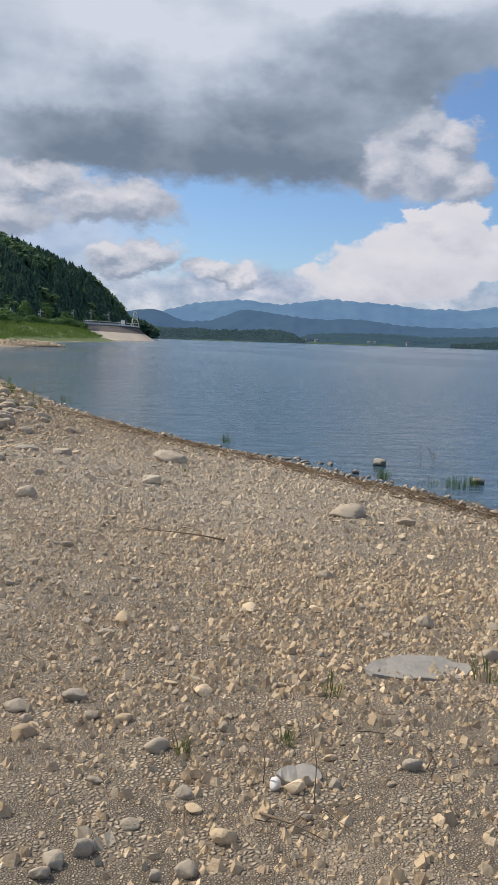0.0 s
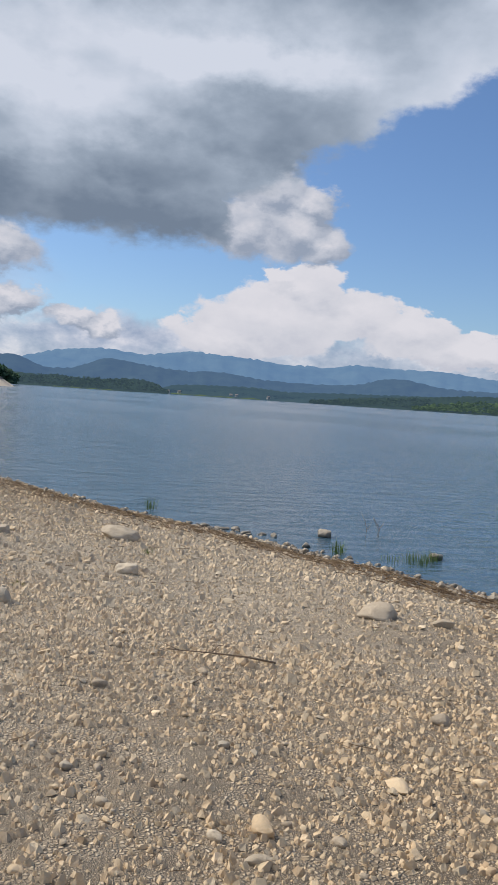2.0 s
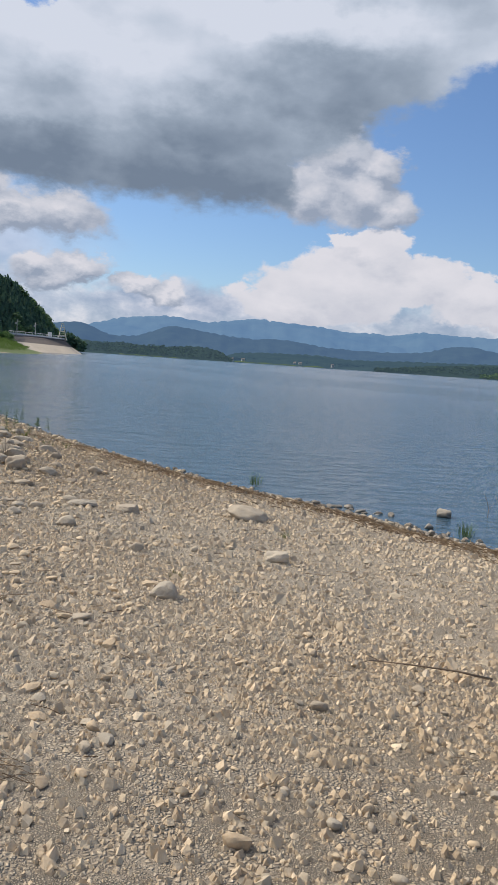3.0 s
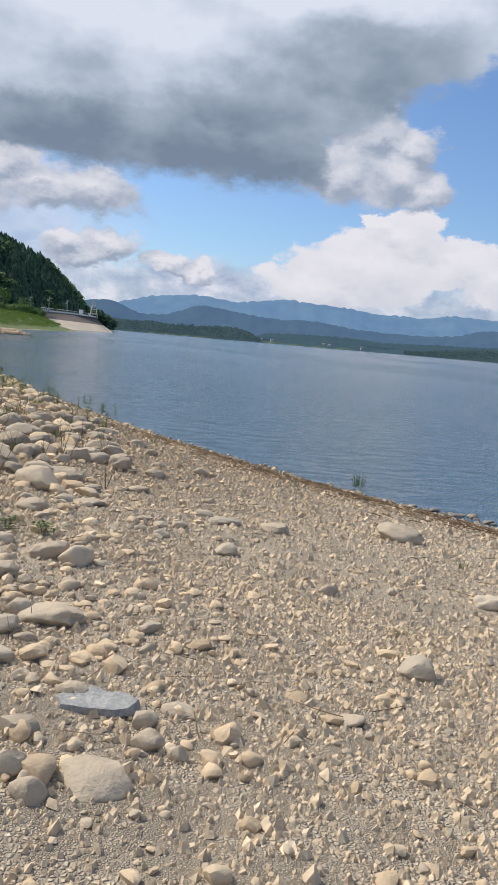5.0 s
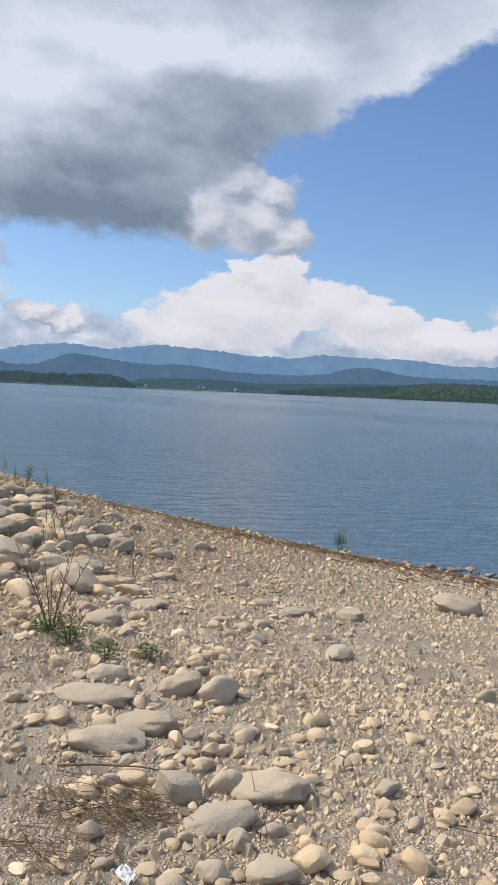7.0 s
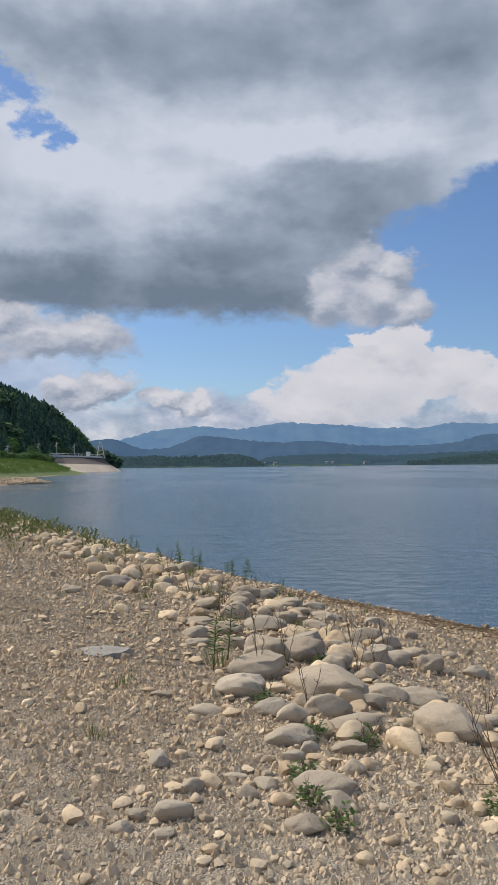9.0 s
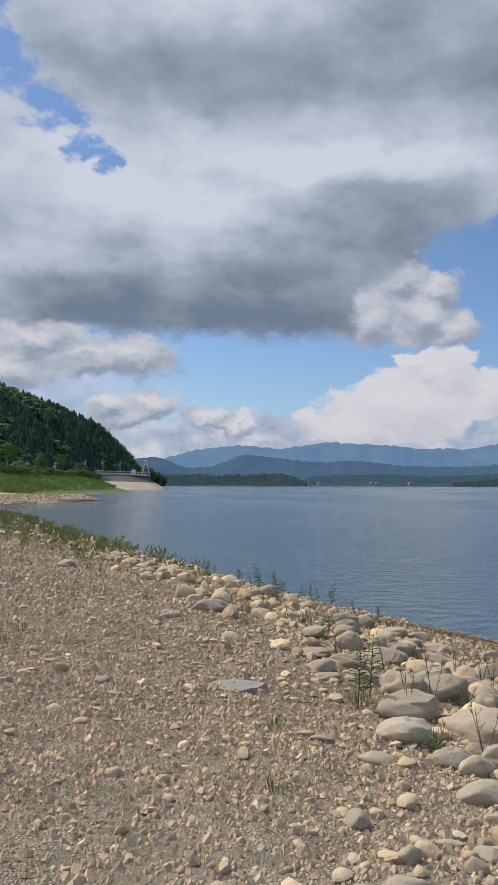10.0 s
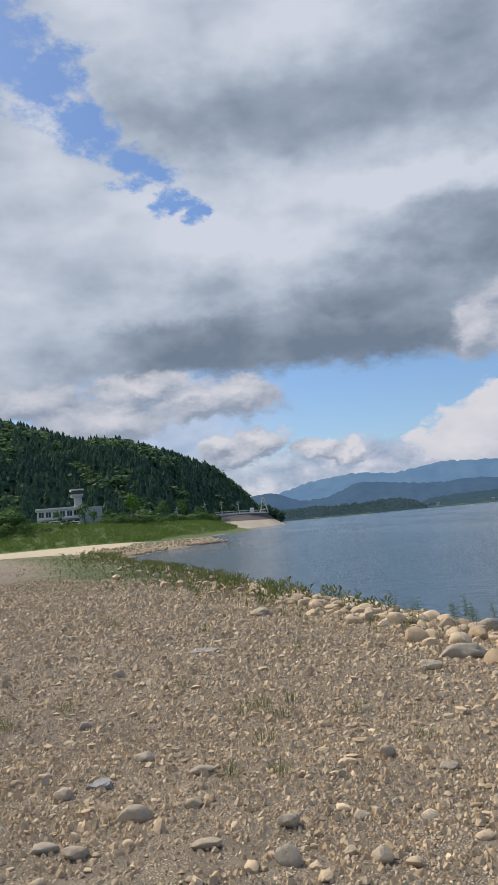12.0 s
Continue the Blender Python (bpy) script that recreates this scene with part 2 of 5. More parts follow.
def build_stone(island, silt=0.14):
    def build(N, b):
        p = where(N)
        if island:
            r = N.tree.nodes.new("ShaderNodeNewGeometry").outputs["Random Per Island"]
        else:
            r = N.tree.nodes.new("ShaderNodeObjectInfo").outputs["Random"]
        col = stone_tones(N, r)
        col = N.mix(0.08, N.mix(1.0, col, (1.24, 1.17, 1.03, 1), "MULTIPLY"), (0.345, 0.29, 0.218, 1)) if island else N.mix(0.5, col, (0.315, 0.275, 0.213, 1))
        speck = N.noise(p, 130, 4, 0.75)
        col = N.mix(N.smooth(speck, 0.35, 0.75, 0.0, 0.3), col, (0.54, 0.47, 0.37, 1))
        stain = N.smooth(N.noise(p, 14, 5, 0.65), 0.45, 0.72)
        col = N.mix(N.m("MULTIPLY", stain, 0.4), col, (0.25, 0.195, 0.13, 1))
        col = dust(N, p, col, silt)
        z = N.tree.nodes.new("ShaderNodeSeparateXYZ")
        N.put(z.inputs[0], p)
        wet = N.smooth(z.outputs[2], 0.08, 0.14, 1.0, 0.0)
        col = N.mix(N.m("MULTIPLY", wet, 0.6), col, (0.06, 0.055, 0.045, 1))
        N.put(b.inputs["Base Color"], col)
        N.put(b.inputs["Roughness"], N.m("SUBTRACT", 0.9, N.m("MULTIPLY", wet, 0.5)))
        h = N.m("ADD", N.noise(p, 60, 6, 0.65), N.m("MULTIPLY", N.noise(p, 11, 4, 0.6), 1.6))
        N.put(b.inputs["Normal"], N.bump(h, 0.55, 0.014))

    return build


def build_water(N, b):
    p = where(N)
    flat = N.vm("MULTIPLY", p, (0.55, 1.0, 1.0))
    n1 = N.noise(flat, 2.4, 4, 0.6, 0.6)
    n2 = N.noise(flat, 0.55, 3, 0.5)
    n3 = N.noise(flat, 9.0, 3, 0.6)
    gust = N.smooth(N.noise(N.vm("MULTIPLY", p, (0.03, 0.012, 1)), 1.0, 4, 0.6), 0.38, 0.66)
    h = N.m("ADD", N.m("ADD", N.m("MULTIPLY", n1, 1.0), N.m("MULTIPLY", n2, 1.7)), N.m("MULTIPLY", n3, 0.22))
    N.put(b.inputs["Base Color"], (0.046, 0.090, 0.130, 1))
    N.put(b.inputs["Roughness"], N.m("ADD", 0.07, N.m("MULTIPLY", gust, 0.10)))
    b.inputs["IOR"].default_value = 1.333
    n = N.tree.nodes.new("ShaderNodeBump")
    N.put(n.inputs["Strength"], N.m("ADD", 0.45, N.m("MULTIPLY", gust, 0.4)))
    n.inputs["Distance"].default_value = 0.12
    N.put(n.inputs["Height"], h)
    N.put(b.inputs["Normal"], n.outputs[0])


def build_leaf(dark, mid, light, scale=0.25):
    def build(N, b):
        p = where(N)
        r = N.tree.nodes.new("ShaderNodeNewGeometry").outputs["Random Per Island"]
        f = N.m("ADD", N.m("MULTIPLY", r, 0.6), N.m("MULTIPLY", N.noise(p, scale, 4, 0.65), 0.5))
        N.put(b.inputs["Base Color"], N.ramp(f, (0.2, dark), (0.55, mid), (0.9, light)))
        b.inputs["Roughness"].default_value = 0.75
        b.inputs["Specular IOR Level"].default_value = 0.25
        thin = N.tree.nodes.new("ShaderNodeBsdfTranslucent")
        N.put(thin.inputs[0], b.inputs["Base Color"].links[0].from_socket)
        both = N.tree.nodes.new("ShaderNodeMixShader")
        both.inputs[0].default_value = 0.4
        N.put(both.inputs[1], b.outputs[0])
        N.put(both.inputs[2], thin.outputs[0])
        out = [n for n in N.tree.nodes if n.type == "OUTPUT_MATERIAL"][0]
        N.put(out.inputs[0], both.outputs[0])

    return build


def build_plain(color, rough=0.8, grain=30.0, vary=0.25, metal=0.0, depth=0.004):
    """Weathered paint, wood, concrete or cloth of one colour, with grain and blotches."""

    def build(N, b):
        p = where(N)
        n = N.m("ADD", N.m("MULTIPLY", N.noise(p, grain, 5, 0.65), 0.6), N.m("MULTIPLY", N.noise(p, grain / 9, 3, 0.5), 0.4))
        lo = tuple(c * (1 - vary) for c in color)
        hi = tuple(min(1, c * (1 + vary)) for c in color)
        N.put(b.inputs["Base Color"], N.ramp(n, (0.3, lo), (0.7, hi)))
        b.inputs["Roughness"].default_value, b.inputs["Metallic"].default_value = rough, metal
        N.put(b.inputs["Normal"], N.bump(n, 0.4, depth))

    return build


def build_far(low, high, haze_glow, scale):
    """Distant wooded slopes; the haze of kilometres of bright air is painted as emission."""

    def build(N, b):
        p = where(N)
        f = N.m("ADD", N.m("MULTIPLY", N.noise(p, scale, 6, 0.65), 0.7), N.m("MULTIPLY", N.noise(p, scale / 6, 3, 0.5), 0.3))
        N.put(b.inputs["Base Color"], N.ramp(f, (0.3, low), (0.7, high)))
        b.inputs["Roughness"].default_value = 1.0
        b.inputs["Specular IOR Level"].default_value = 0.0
        N.put(b.inputs["Emission Color"], (*haze_glow, 1))
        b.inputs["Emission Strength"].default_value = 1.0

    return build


M_GRAVEL = material("gravel", build_gravel)
M_STONE = material("river_stone", build_stone(False))
M_PEBBLE = material("pebble_stone", build_stone(True, 0.32))
M_COBBLE = material("cobble_stone", build_stone(True, 0.12))
M_WATER = material("lake_water", build_water)
M_FOREST = material("conifer_needles", build_leaf((0.050, 0.098, 0.072), (0.090, 0.165, 0.105), (0.15, 0.235, 0.125), 0.02))
M_BROADLEAF = material("broadleaf_canopy", build_leaf((0.060, 0.115, 0.065), (0.10, 0.18, 0.085), (0.16, 0.25, 0.10), 0.02))
M_BUSH = material("bush_leaves", build_leaf((0.05, 0.105, 0.035), (0.09, 0.175, 0.055), (0.15, 0.25, 0.08), 0.2))
M_LIGHT_TREE = material("bright_tree_leaves", build_leaf((0.05, 0.12, 0.015), (0.09, 0.20, 0.03), (0.15, 0.28, 0.05), 0.3))
M_BANK = material("bank_grass", build_leaf((0.075, 0.13, 0.025), (0.125, 0.205, 0.045), (0.20, 0.27, 0.075), 0.3))
M_WEED = material("weed_leaves", build_leaf((0.05, 0.09, 0.03), (0.10, 0.165, 0.05), (0.20, 0.26, 0.10), 3.0))
M_GRASS = material("grass_blades", build_leaf((0.085, 0.115, 0.035), (0.145, 0.175, 0.06), (0.27, 0.26, 0.12), 2.0))
M_DRY = material("dry_stems", build_leaf((0.12, 0.075, 0.045), (0.22, 0.15, 0.09), (0.36, 0.27, 0.17), 4.0))
M_BARK = material("bark", build_plain((0.17, 0.125, 0.085), 0.9, 40, 0.4))
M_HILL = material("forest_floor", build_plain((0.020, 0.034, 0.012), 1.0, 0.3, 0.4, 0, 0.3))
M_SAND = material("sandy_track", build_plain((0.50, 0.42, 0.29), 0.95, 1.2, 0.16, 0, 0.02))
M_CONCRETE = material("concrete", build_plain((0.52, 0.44, 0.34), 0.9, 0.8, 0.2, 0, 0.02))
M_CONCRETE_DARK = material("dark_revetment", build_plain((0.13, 0.105, 0.09), 0.9, 0.6, 0.3, 0, 0.02))
M_WHITE = material("white_paint", build_plain((0.72, 0.71, 0.68), 0.7, 2.0, 0.07, 0, 0.003))
M_GREYWALL = material("grey_render", build_plain((0.42, 0.42, 0.41), 0.8, 1.5, 0.15, 0, 0.003))
M_GLASS = material("window_glass", build_plain((0.03, 0.035, 0.04), 0.08, 3.0, 0.2, 0, 0.0))
M_ROOF = material("roof_tiles", build_plain((0.22, 0.20, 0.20), 0.7, 3.0, 0.2, 0, 0.01))
M_STEEL = material("galvanised_steel", build_plain((0.42, 0.42, 0.41), 0.45, 8.0, 0.15, 0.7, 0.001))
M_PAPER = material("white_paper", build_plain((0.82, 0.81, 0.78), 0.8, 60, 0.05, 0, 0.002))
M_SLATE = material("slate", build_plain((0.25, 0.255, 0.25), 0.7, 55, 0.55, 0, 0.03))
M_SLATESTONE = material("grey_flagstone", build_plain((0.29, 0.27, 0.235), 0.85, 30, 0.22, 0, 0.008))
M_QUARTZ = material("white_quartz", build_plain((0.72, 0.68, 0.62), 0.6, 80, 0.1, 0, 0.003))
M_LITTER = material("reed_litter", build_leaf((0.10, 0.066, 0.042), (0.20, 0.135, 0.08), (0.36, 0.27, 0.165), 6.0))
M_FRESH = material("fresh_leaves", build_leaf((0.055, 0.10, 0.03), (0.09, 0.15, 0.045), (0.15, 0.21, 0.075), 6.0))
M_WEEDSTEM = material("weed_stems", build_plain((0.10, 0.11, 0.05), 0.8, 60, 0.3))
M_CREAM = material("cream_paint", build_plain((0.72, 0.66, 0.52), 0.6, 2.0, 0.1, 0, 0.003))
# Woods, trees and fields emit a faint blue-grey as painted far-shore haze.
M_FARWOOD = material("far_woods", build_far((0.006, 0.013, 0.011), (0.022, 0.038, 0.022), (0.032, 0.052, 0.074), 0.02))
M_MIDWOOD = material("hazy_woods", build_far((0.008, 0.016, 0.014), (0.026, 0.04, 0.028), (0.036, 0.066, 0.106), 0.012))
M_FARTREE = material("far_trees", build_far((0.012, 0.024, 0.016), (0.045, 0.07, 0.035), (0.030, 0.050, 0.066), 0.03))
# Lighter copy of the far trees: sunlight on the canopy is in its colour.
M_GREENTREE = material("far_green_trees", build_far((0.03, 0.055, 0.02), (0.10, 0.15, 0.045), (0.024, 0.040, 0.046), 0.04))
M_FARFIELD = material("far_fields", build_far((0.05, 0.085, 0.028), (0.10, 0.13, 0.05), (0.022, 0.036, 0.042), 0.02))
# Blue of the distance lies in these two emission colours, not in the air.
M_RIDGE = material("haze_blue_foothills", build_far((0.018, 0.032, 0.03), (0.04, 0.06, 0.05), (0.046, 0.086, 0.180), 0.006))
M_MOUNTAIN = material("haze_blue_mountains", build_far((0.02, 0.04, 0.05), (0.06, 0.085, 0.08), (0.090, 0.165, 0.305), 0.004))


# ---------------------------------------------------------------- shape helpers
def mesh_np(name, V, F, mat, smooth=True, sharp=0):
    """A mesh from arrays of vertices and of faces that all have as many corners."""
    me = bpy.data.meshes.new(name)
    V, F = np.asarray(V, np.float32), np.asarray(F, np.int32)
    k = F.shape[1]
    me.vertices.add(len(V))
    me.vertices.foreach_set("co", V.ravel())
    me.loops.add(F.size)
    me.loops.foreach_set("vertex_index", F.ravel())
    me.polygons.add(len(F))
    me.polygons.foreach_set("loop_start", np.arange(0, F.size, k, dtype=np.int32))
    me.polygons.foreach_set("use_smooth", np.full(len(F), smooth))
    me.update(calc_edges=True)
    me.validate()
    if sharp:
        me.set_sharp_from_angle(angle=radians(sharp))
    me.materials.append(mat)
    return me


def part(name, bm, mat, parent=None, label="", smooth=False):
    """Link a bmesh as one mesh object under a thing or a part."""
    me = bpy.data.meshes.new(name)
    bm.to_mesh(me)
    bm.free()
    me.materials.append(mat)
    if smooth:
        me.polygons.foreach_set("use_smooth", [True] * len(me.polygons))
    ob = new(name, me)
    ob.parent = parent
    if label:
        ob["label"] = label
    return ob


def thing(name, x, y, z, label, category, group="", kind="", rz=0.0):
    ob = new(name)
    ob.matrix_world = pose(x, y, z, 0, 0, rz)
    return tagged(ob, label, category, group, kind)


def box(bm, x0, x1, y0, y1, z0, z1, bevel=0.0):
    m = Matrix.Translation(((x0 + x1) / 2, (y0 + y1) / 2, (z0 + z1) / 2)) @ Matrix.Diagonal((x1 - x0, y1 - y0, z1 - z0, 1))
    made = bmesh.ops.create_cube(bm, size=1, matrix=m)
    if bevel:
        edges = {e for v in made["verts"] for e in v.link_edges}
        bmesh.ops.bevel(bm, geom=list(edges), offset=bevel, segments=1, affect="EDGES")
    return bm


def tube(bm, points, radii, sides=6):
    """A tapered, bent stem through the points."""
    rings = []
    pts = [Vector(p) for p in points]
    for i, p in enumerate(pts):
        ahead = (pts[min(i + 1, len(pts) - 1)] - pts[max(i - 1, 0)]).normalized()
        q = ahead.to_track_quat("Z", "Y").to_matrix()
        rings.append([bm.verts.new(p + q @ Vector((math.cos(a) * radii[i], math.sin(a) * radii[i], 0))) for a in (2 * math.pi * k / sides for k in range(sides))])
    for r0, r1 in zip(rings, rings[1:]):
        for k in range(sides):
            bm.faces.new((r0[k], r0[(k + 1) % sides], r1[(k + 1) % sides], r1[k]))
    bm.faces.new(rings[0][::-1])
    bm.faces.new(rings[-1])


def rng_noise(seed):
    """Smooth value noise over arrays of x and y, from -1 to 1."""
    table = np.random.RandomState(seed).uniform(-1, 1, (64, 64))

    def f(x, y):
        xi, yi = np.floor(x).astype(int), np.floor(y).astype(int)
        fx, fy = x - xi, y - yi
        fx, fy = fx * fx * (3 - 2 * fx), fy * fy * (3 - 2 * fy)
        a, b2 = table[xi % 64, yi % 64], table[(xi + 1) % 64, yi % 64]
        c, d = table[xi % 64, (yi + 1) % 64], table[(xi + 1) % 64, (yi + 1) % 64]
        return (a * (1 - fx) + b2 * fx) * (1 - fy) + (c * (1 - fx) + d * fx) * fy

    return f


vnoise = rng_noise(3)


def fbm(x, y, octaves=4):
    x, y = np.asarray(x, float), np.asarray(y, float)
    return sum(vnoise(x * 2**k + 17 * k, y * 2**k - 11 * k) * 0.5**k for k in range(octaves))


def ramp01(x, lo, hi):
    t = np.clip((x - lo) / (hi - lo), 0, 1)
    return t * t * (3 - 2 * t)


# ---------------------------------------------------------------- the lie of the land
SHORE_Y = (-4600, -60, 0, 10, 19, 21.5, 23.8, 25.4, 28.3, 31.2, 36, 46, 62, 85, 112, 140, 157, 163, 185, 250, 330, 420, 440, 480, 536, 560, 580, 5000)
SHORE_X = (2800, 48, 17, 10.4, 4.5, 2.95, 1.2, 0.07, -1.75, -3.45, -5.7, -10, -16, -26, -36, -36, -29.5, -34, -46, -50, -46, -58, -74, -72, -52, -70, -200, -900)


def shore_x(y):
    return np.interp(y, SHORE_Y, SHORE_X)


def inland(x, y):
    """Metres from the waterline, positive on land."""
    return (shore_x(y) - x) * 0.84


def along(x, y):
    return -0.545 * np.asarray(x) + 0.838 * np.asarray(y)


def bank_foot(x):
    """How far off the foot of the grassy bank lies."""
    return 184 + 0.12 * (np.minimum(x, -20) + 47)


def land_z(x, y):
    x, y = np.asarray(x, float), np.asarray(y, float)
    d, q = inland(x, y), np.clip((along(x, y) - 10) / 10, 0, 2)
    far = ramp01(y, 45, 110)
    rise = (1.567 - 0.0086 * q) * (1 - far) + 1.25 * far
    reach = np.exp(2.526 - 0.452 * q) * (1 - far) + 4.0 * far
    dry = rise * (1 - np.exp(-np.maximum(d, 0) / reach))
    wet = np.maximum(-3.0, 0.16 * np.minimum(d, 0))
    z = np.where(d > 0, dry, wet) + 0.018 * fbm(x * 0.9, y * 0.9, 4) * np.clip(d + 1.0, 0, 1.5)
    # a swell by the water near the start, a hollow behind the boulders
    z = z + 0.10 * ramp01(x, 0.6, 2.0) * ramp01(d, 0.8, 3.2) * (1 - ramp01(y, 17, 20))
    z = z - 0.16 * np.exp(-((x + 2.3) ** 2 + (y - 21.2) ** 2) / 3.2)
    n = y - bank_foot(x)
    tall = np.clip(2.2 + 0.085 * (-x - 50), 2.0, 6.2)
    z = z + ramp01(n, 0, 45) * tall * (d > 0) * ramp01(d, 0, 18) * (y > 60)
    return z


def land_grass(x, y):
    """How much of the ground grass covers."""
    d, n = inland(x, y), y - bank_foot(x)
    g = 0.6 * ramp01(y, 31, 45) * np.clip(1.2 - np.abs(d - 5.5) / 7, 0, 1)
    g = g + 0.42 * ramp01(y, 60, 110) * ramp01(d, 6, 14)
    g = np.maximum(g, 1.2 * ramp01(n, -3, 6) * (y > 60))
    return np.clip(g, 0, 1.2) * (d > 0.5)


def axis(fine0, fine1, step, lo, hi, grow=1.10):
    mid = list(np.arange(fine0, fine1, step))
    a, s, left = fine0, step, []
    while a > lo:
        s *= grow
        a -= s
        left.append(max(a, lo))
    a, s, right = mid[-1], step, []
    while a < hi:
        s *= grow
        a += s
        right.append(min(a, hi))
    return np.array(left[::-1] + mid + right)


gx, gy = axis(-14, 8, 0.14, -4600, 4600), axis(8, 36, 0.14, -4600, 4700)
GX, GY = np.meshgrid(gx, gy)
GZ = land_z(GX, GY)
nx, ny = len(gx), len(gy)
idx = np.arange(nx * ny).reshape(ny, nx)
F = np.stack([idx[:-1, :-1], idx[:-1, 1:], idx[1:, 1:], idx[1:, :-1]], -1).reshape(-1, 4)
ground_me = mesh_np("ground", np.stack([GX, GY, GZ], -1).reshape(-1, 3), F, M_GRAVEL)
att = ground_me.attributes.new("grass", "FLOAT", "POINT")
att.data.foreach_set("value", land_grass(GX, GY).astype(np.float32).ravel())
ground = tagged(new("ground", ground_me), "dry pebbly lake beach of pale gravel and sand", "ground", kind="structure")

wx, wy = np.array([-1200, -300, -100, -40, 0, 60, 300, 1200, 4600.0]), np.array([-4600, -500, -60, 10, 25, 60, 150, 400, 900, 1500, 2050.0])
WX, WY = np.meshgrid(wx, wy)
idx = np.arange(WX.size).reshape(WX.shape)
F = np.stack([idx[:-1, :-1], idx[:-1, 1:], idx[1:, 1:], idx[1:, :-1]], -1).reshape(-1, 4)
water = tagged(new("water", mesh_np("water", np.stack([WX, WY, 0 * WX], -1).reshape(-1, 3), F, M_WATER)), "calm grey-blue lake water with small ripples", "water", kind="structure")


def ridge(name, label, az, el, dist, mat, depth, rough, bumps, base=-1.0, seed=0.0, steps=500):
    """A far range: its skyline follows angles seen from the beach, its front slope comes towards the lake."""
    a = np.linspace(az[0], az[-1], steps)
    top = np.interp(a, az, el)
    k = np.hanning(9) / np.hanning(9).sum()
    top = np.convolve(np.pad(top, 4, "edge"), k, "valid")
    h = dist * np.tan(np.radians(top)) + 2.4
    rows = 14
    V = []
    for j in range(rows + 1):
        f = j / rows
        r = dist - depth * (1 - f)
        z = base + (h - base) * (f ** 0.8) * (1 + rough * (1 - f) * fbm(a * 0.9 + seed, np.full_like(a, f * 5 + seed), 4))
        z = z + bumps * fbm(a * 9 + seed, np.full_like(a, f * 9.0), 3) * min(1, f * 4)
        V.append(np.stack([-3 + r * np.sin(np.radians(a)), 11 + r * np.cos(np.radians(a)), z], -1))
    V.append(np.stack([-3 + (dist + 250) * np.sin(np.radians(a)), 11 + (dist + 250) * np.cos(np.radians(a)), np.full_like(a, base)], -1))
    V = np.array(V)
    n = V.shape[1]
    idx = np.arange(V.shape[0] * n).reshape(-1, n)
    F = np.stack([idx[:-1, :-1], idx[:-1, 1:], idx[1:, 1:], idx[1:, :-1]], -1).reshape(-1, 4)
    return tagged(new(name, mesh_np(name, V.reshape(-1, 3), F, mat)), label, "mountains", kind="structure")


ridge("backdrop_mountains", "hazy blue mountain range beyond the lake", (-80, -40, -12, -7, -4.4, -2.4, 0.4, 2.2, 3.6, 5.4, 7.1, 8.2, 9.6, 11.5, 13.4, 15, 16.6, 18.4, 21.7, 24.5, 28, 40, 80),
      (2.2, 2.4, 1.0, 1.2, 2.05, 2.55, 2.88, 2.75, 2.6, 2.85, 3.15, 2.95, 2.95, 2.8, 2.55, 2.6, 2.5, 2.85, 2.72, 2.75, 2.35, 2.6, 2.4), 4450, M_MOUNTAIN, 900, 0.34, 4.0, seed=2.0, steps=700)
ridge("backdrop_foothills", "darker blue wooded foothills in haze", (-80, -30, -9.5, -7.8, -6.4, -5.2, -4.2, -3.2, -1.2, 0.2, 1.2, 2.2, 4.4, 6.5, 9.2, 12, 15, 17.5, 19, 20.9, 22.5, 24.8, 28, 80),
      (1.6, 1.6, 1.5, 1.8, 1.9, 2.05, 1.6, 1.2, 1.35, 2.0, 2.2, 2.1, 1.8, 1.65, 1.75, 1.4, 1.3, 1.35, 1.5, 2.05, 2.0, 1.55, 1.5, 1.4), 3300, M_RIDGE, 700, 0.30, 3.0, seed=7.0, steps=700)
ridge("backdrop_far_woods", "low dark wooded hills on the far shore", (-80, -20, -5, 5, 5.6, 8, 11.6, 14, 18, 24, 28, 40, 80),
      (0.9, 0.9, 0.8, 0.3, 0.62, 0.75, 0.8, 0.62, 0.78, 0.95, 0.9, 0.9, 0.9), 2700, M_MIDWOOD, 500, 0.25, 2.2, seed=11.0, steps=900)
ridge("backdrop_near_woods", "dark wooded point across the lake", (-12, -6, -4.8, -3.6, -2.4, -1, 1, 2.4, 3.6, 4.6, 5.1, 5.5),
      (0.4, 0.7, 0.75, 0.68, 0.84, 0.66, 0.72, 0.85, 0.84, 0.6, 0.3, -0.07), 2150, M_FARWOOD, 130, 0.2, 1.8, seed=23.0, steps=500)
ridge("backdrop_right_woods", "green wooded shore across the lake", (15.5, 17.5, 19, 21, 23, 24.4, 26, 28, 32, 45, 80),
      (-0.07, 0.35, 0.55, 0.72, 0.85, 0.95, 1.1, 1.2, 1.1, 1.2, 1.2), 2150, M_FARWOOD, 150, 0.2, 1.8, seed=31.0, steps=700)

# ---------------------------------------------------------------- the wooded hill
HILL_AZ = (-100, -60, -40, -24, -21.6, -18.6, -16, -13.9, -11.1, -9.2, -7.7, -7.15, -6.8, -6.3)
HILL_H = (40, 60, 78, 83, 75, 67, 66, 59, 46, 38, 22, 13, 7, 0)
EYE_X, EYE_Y = -8.0, 15.6


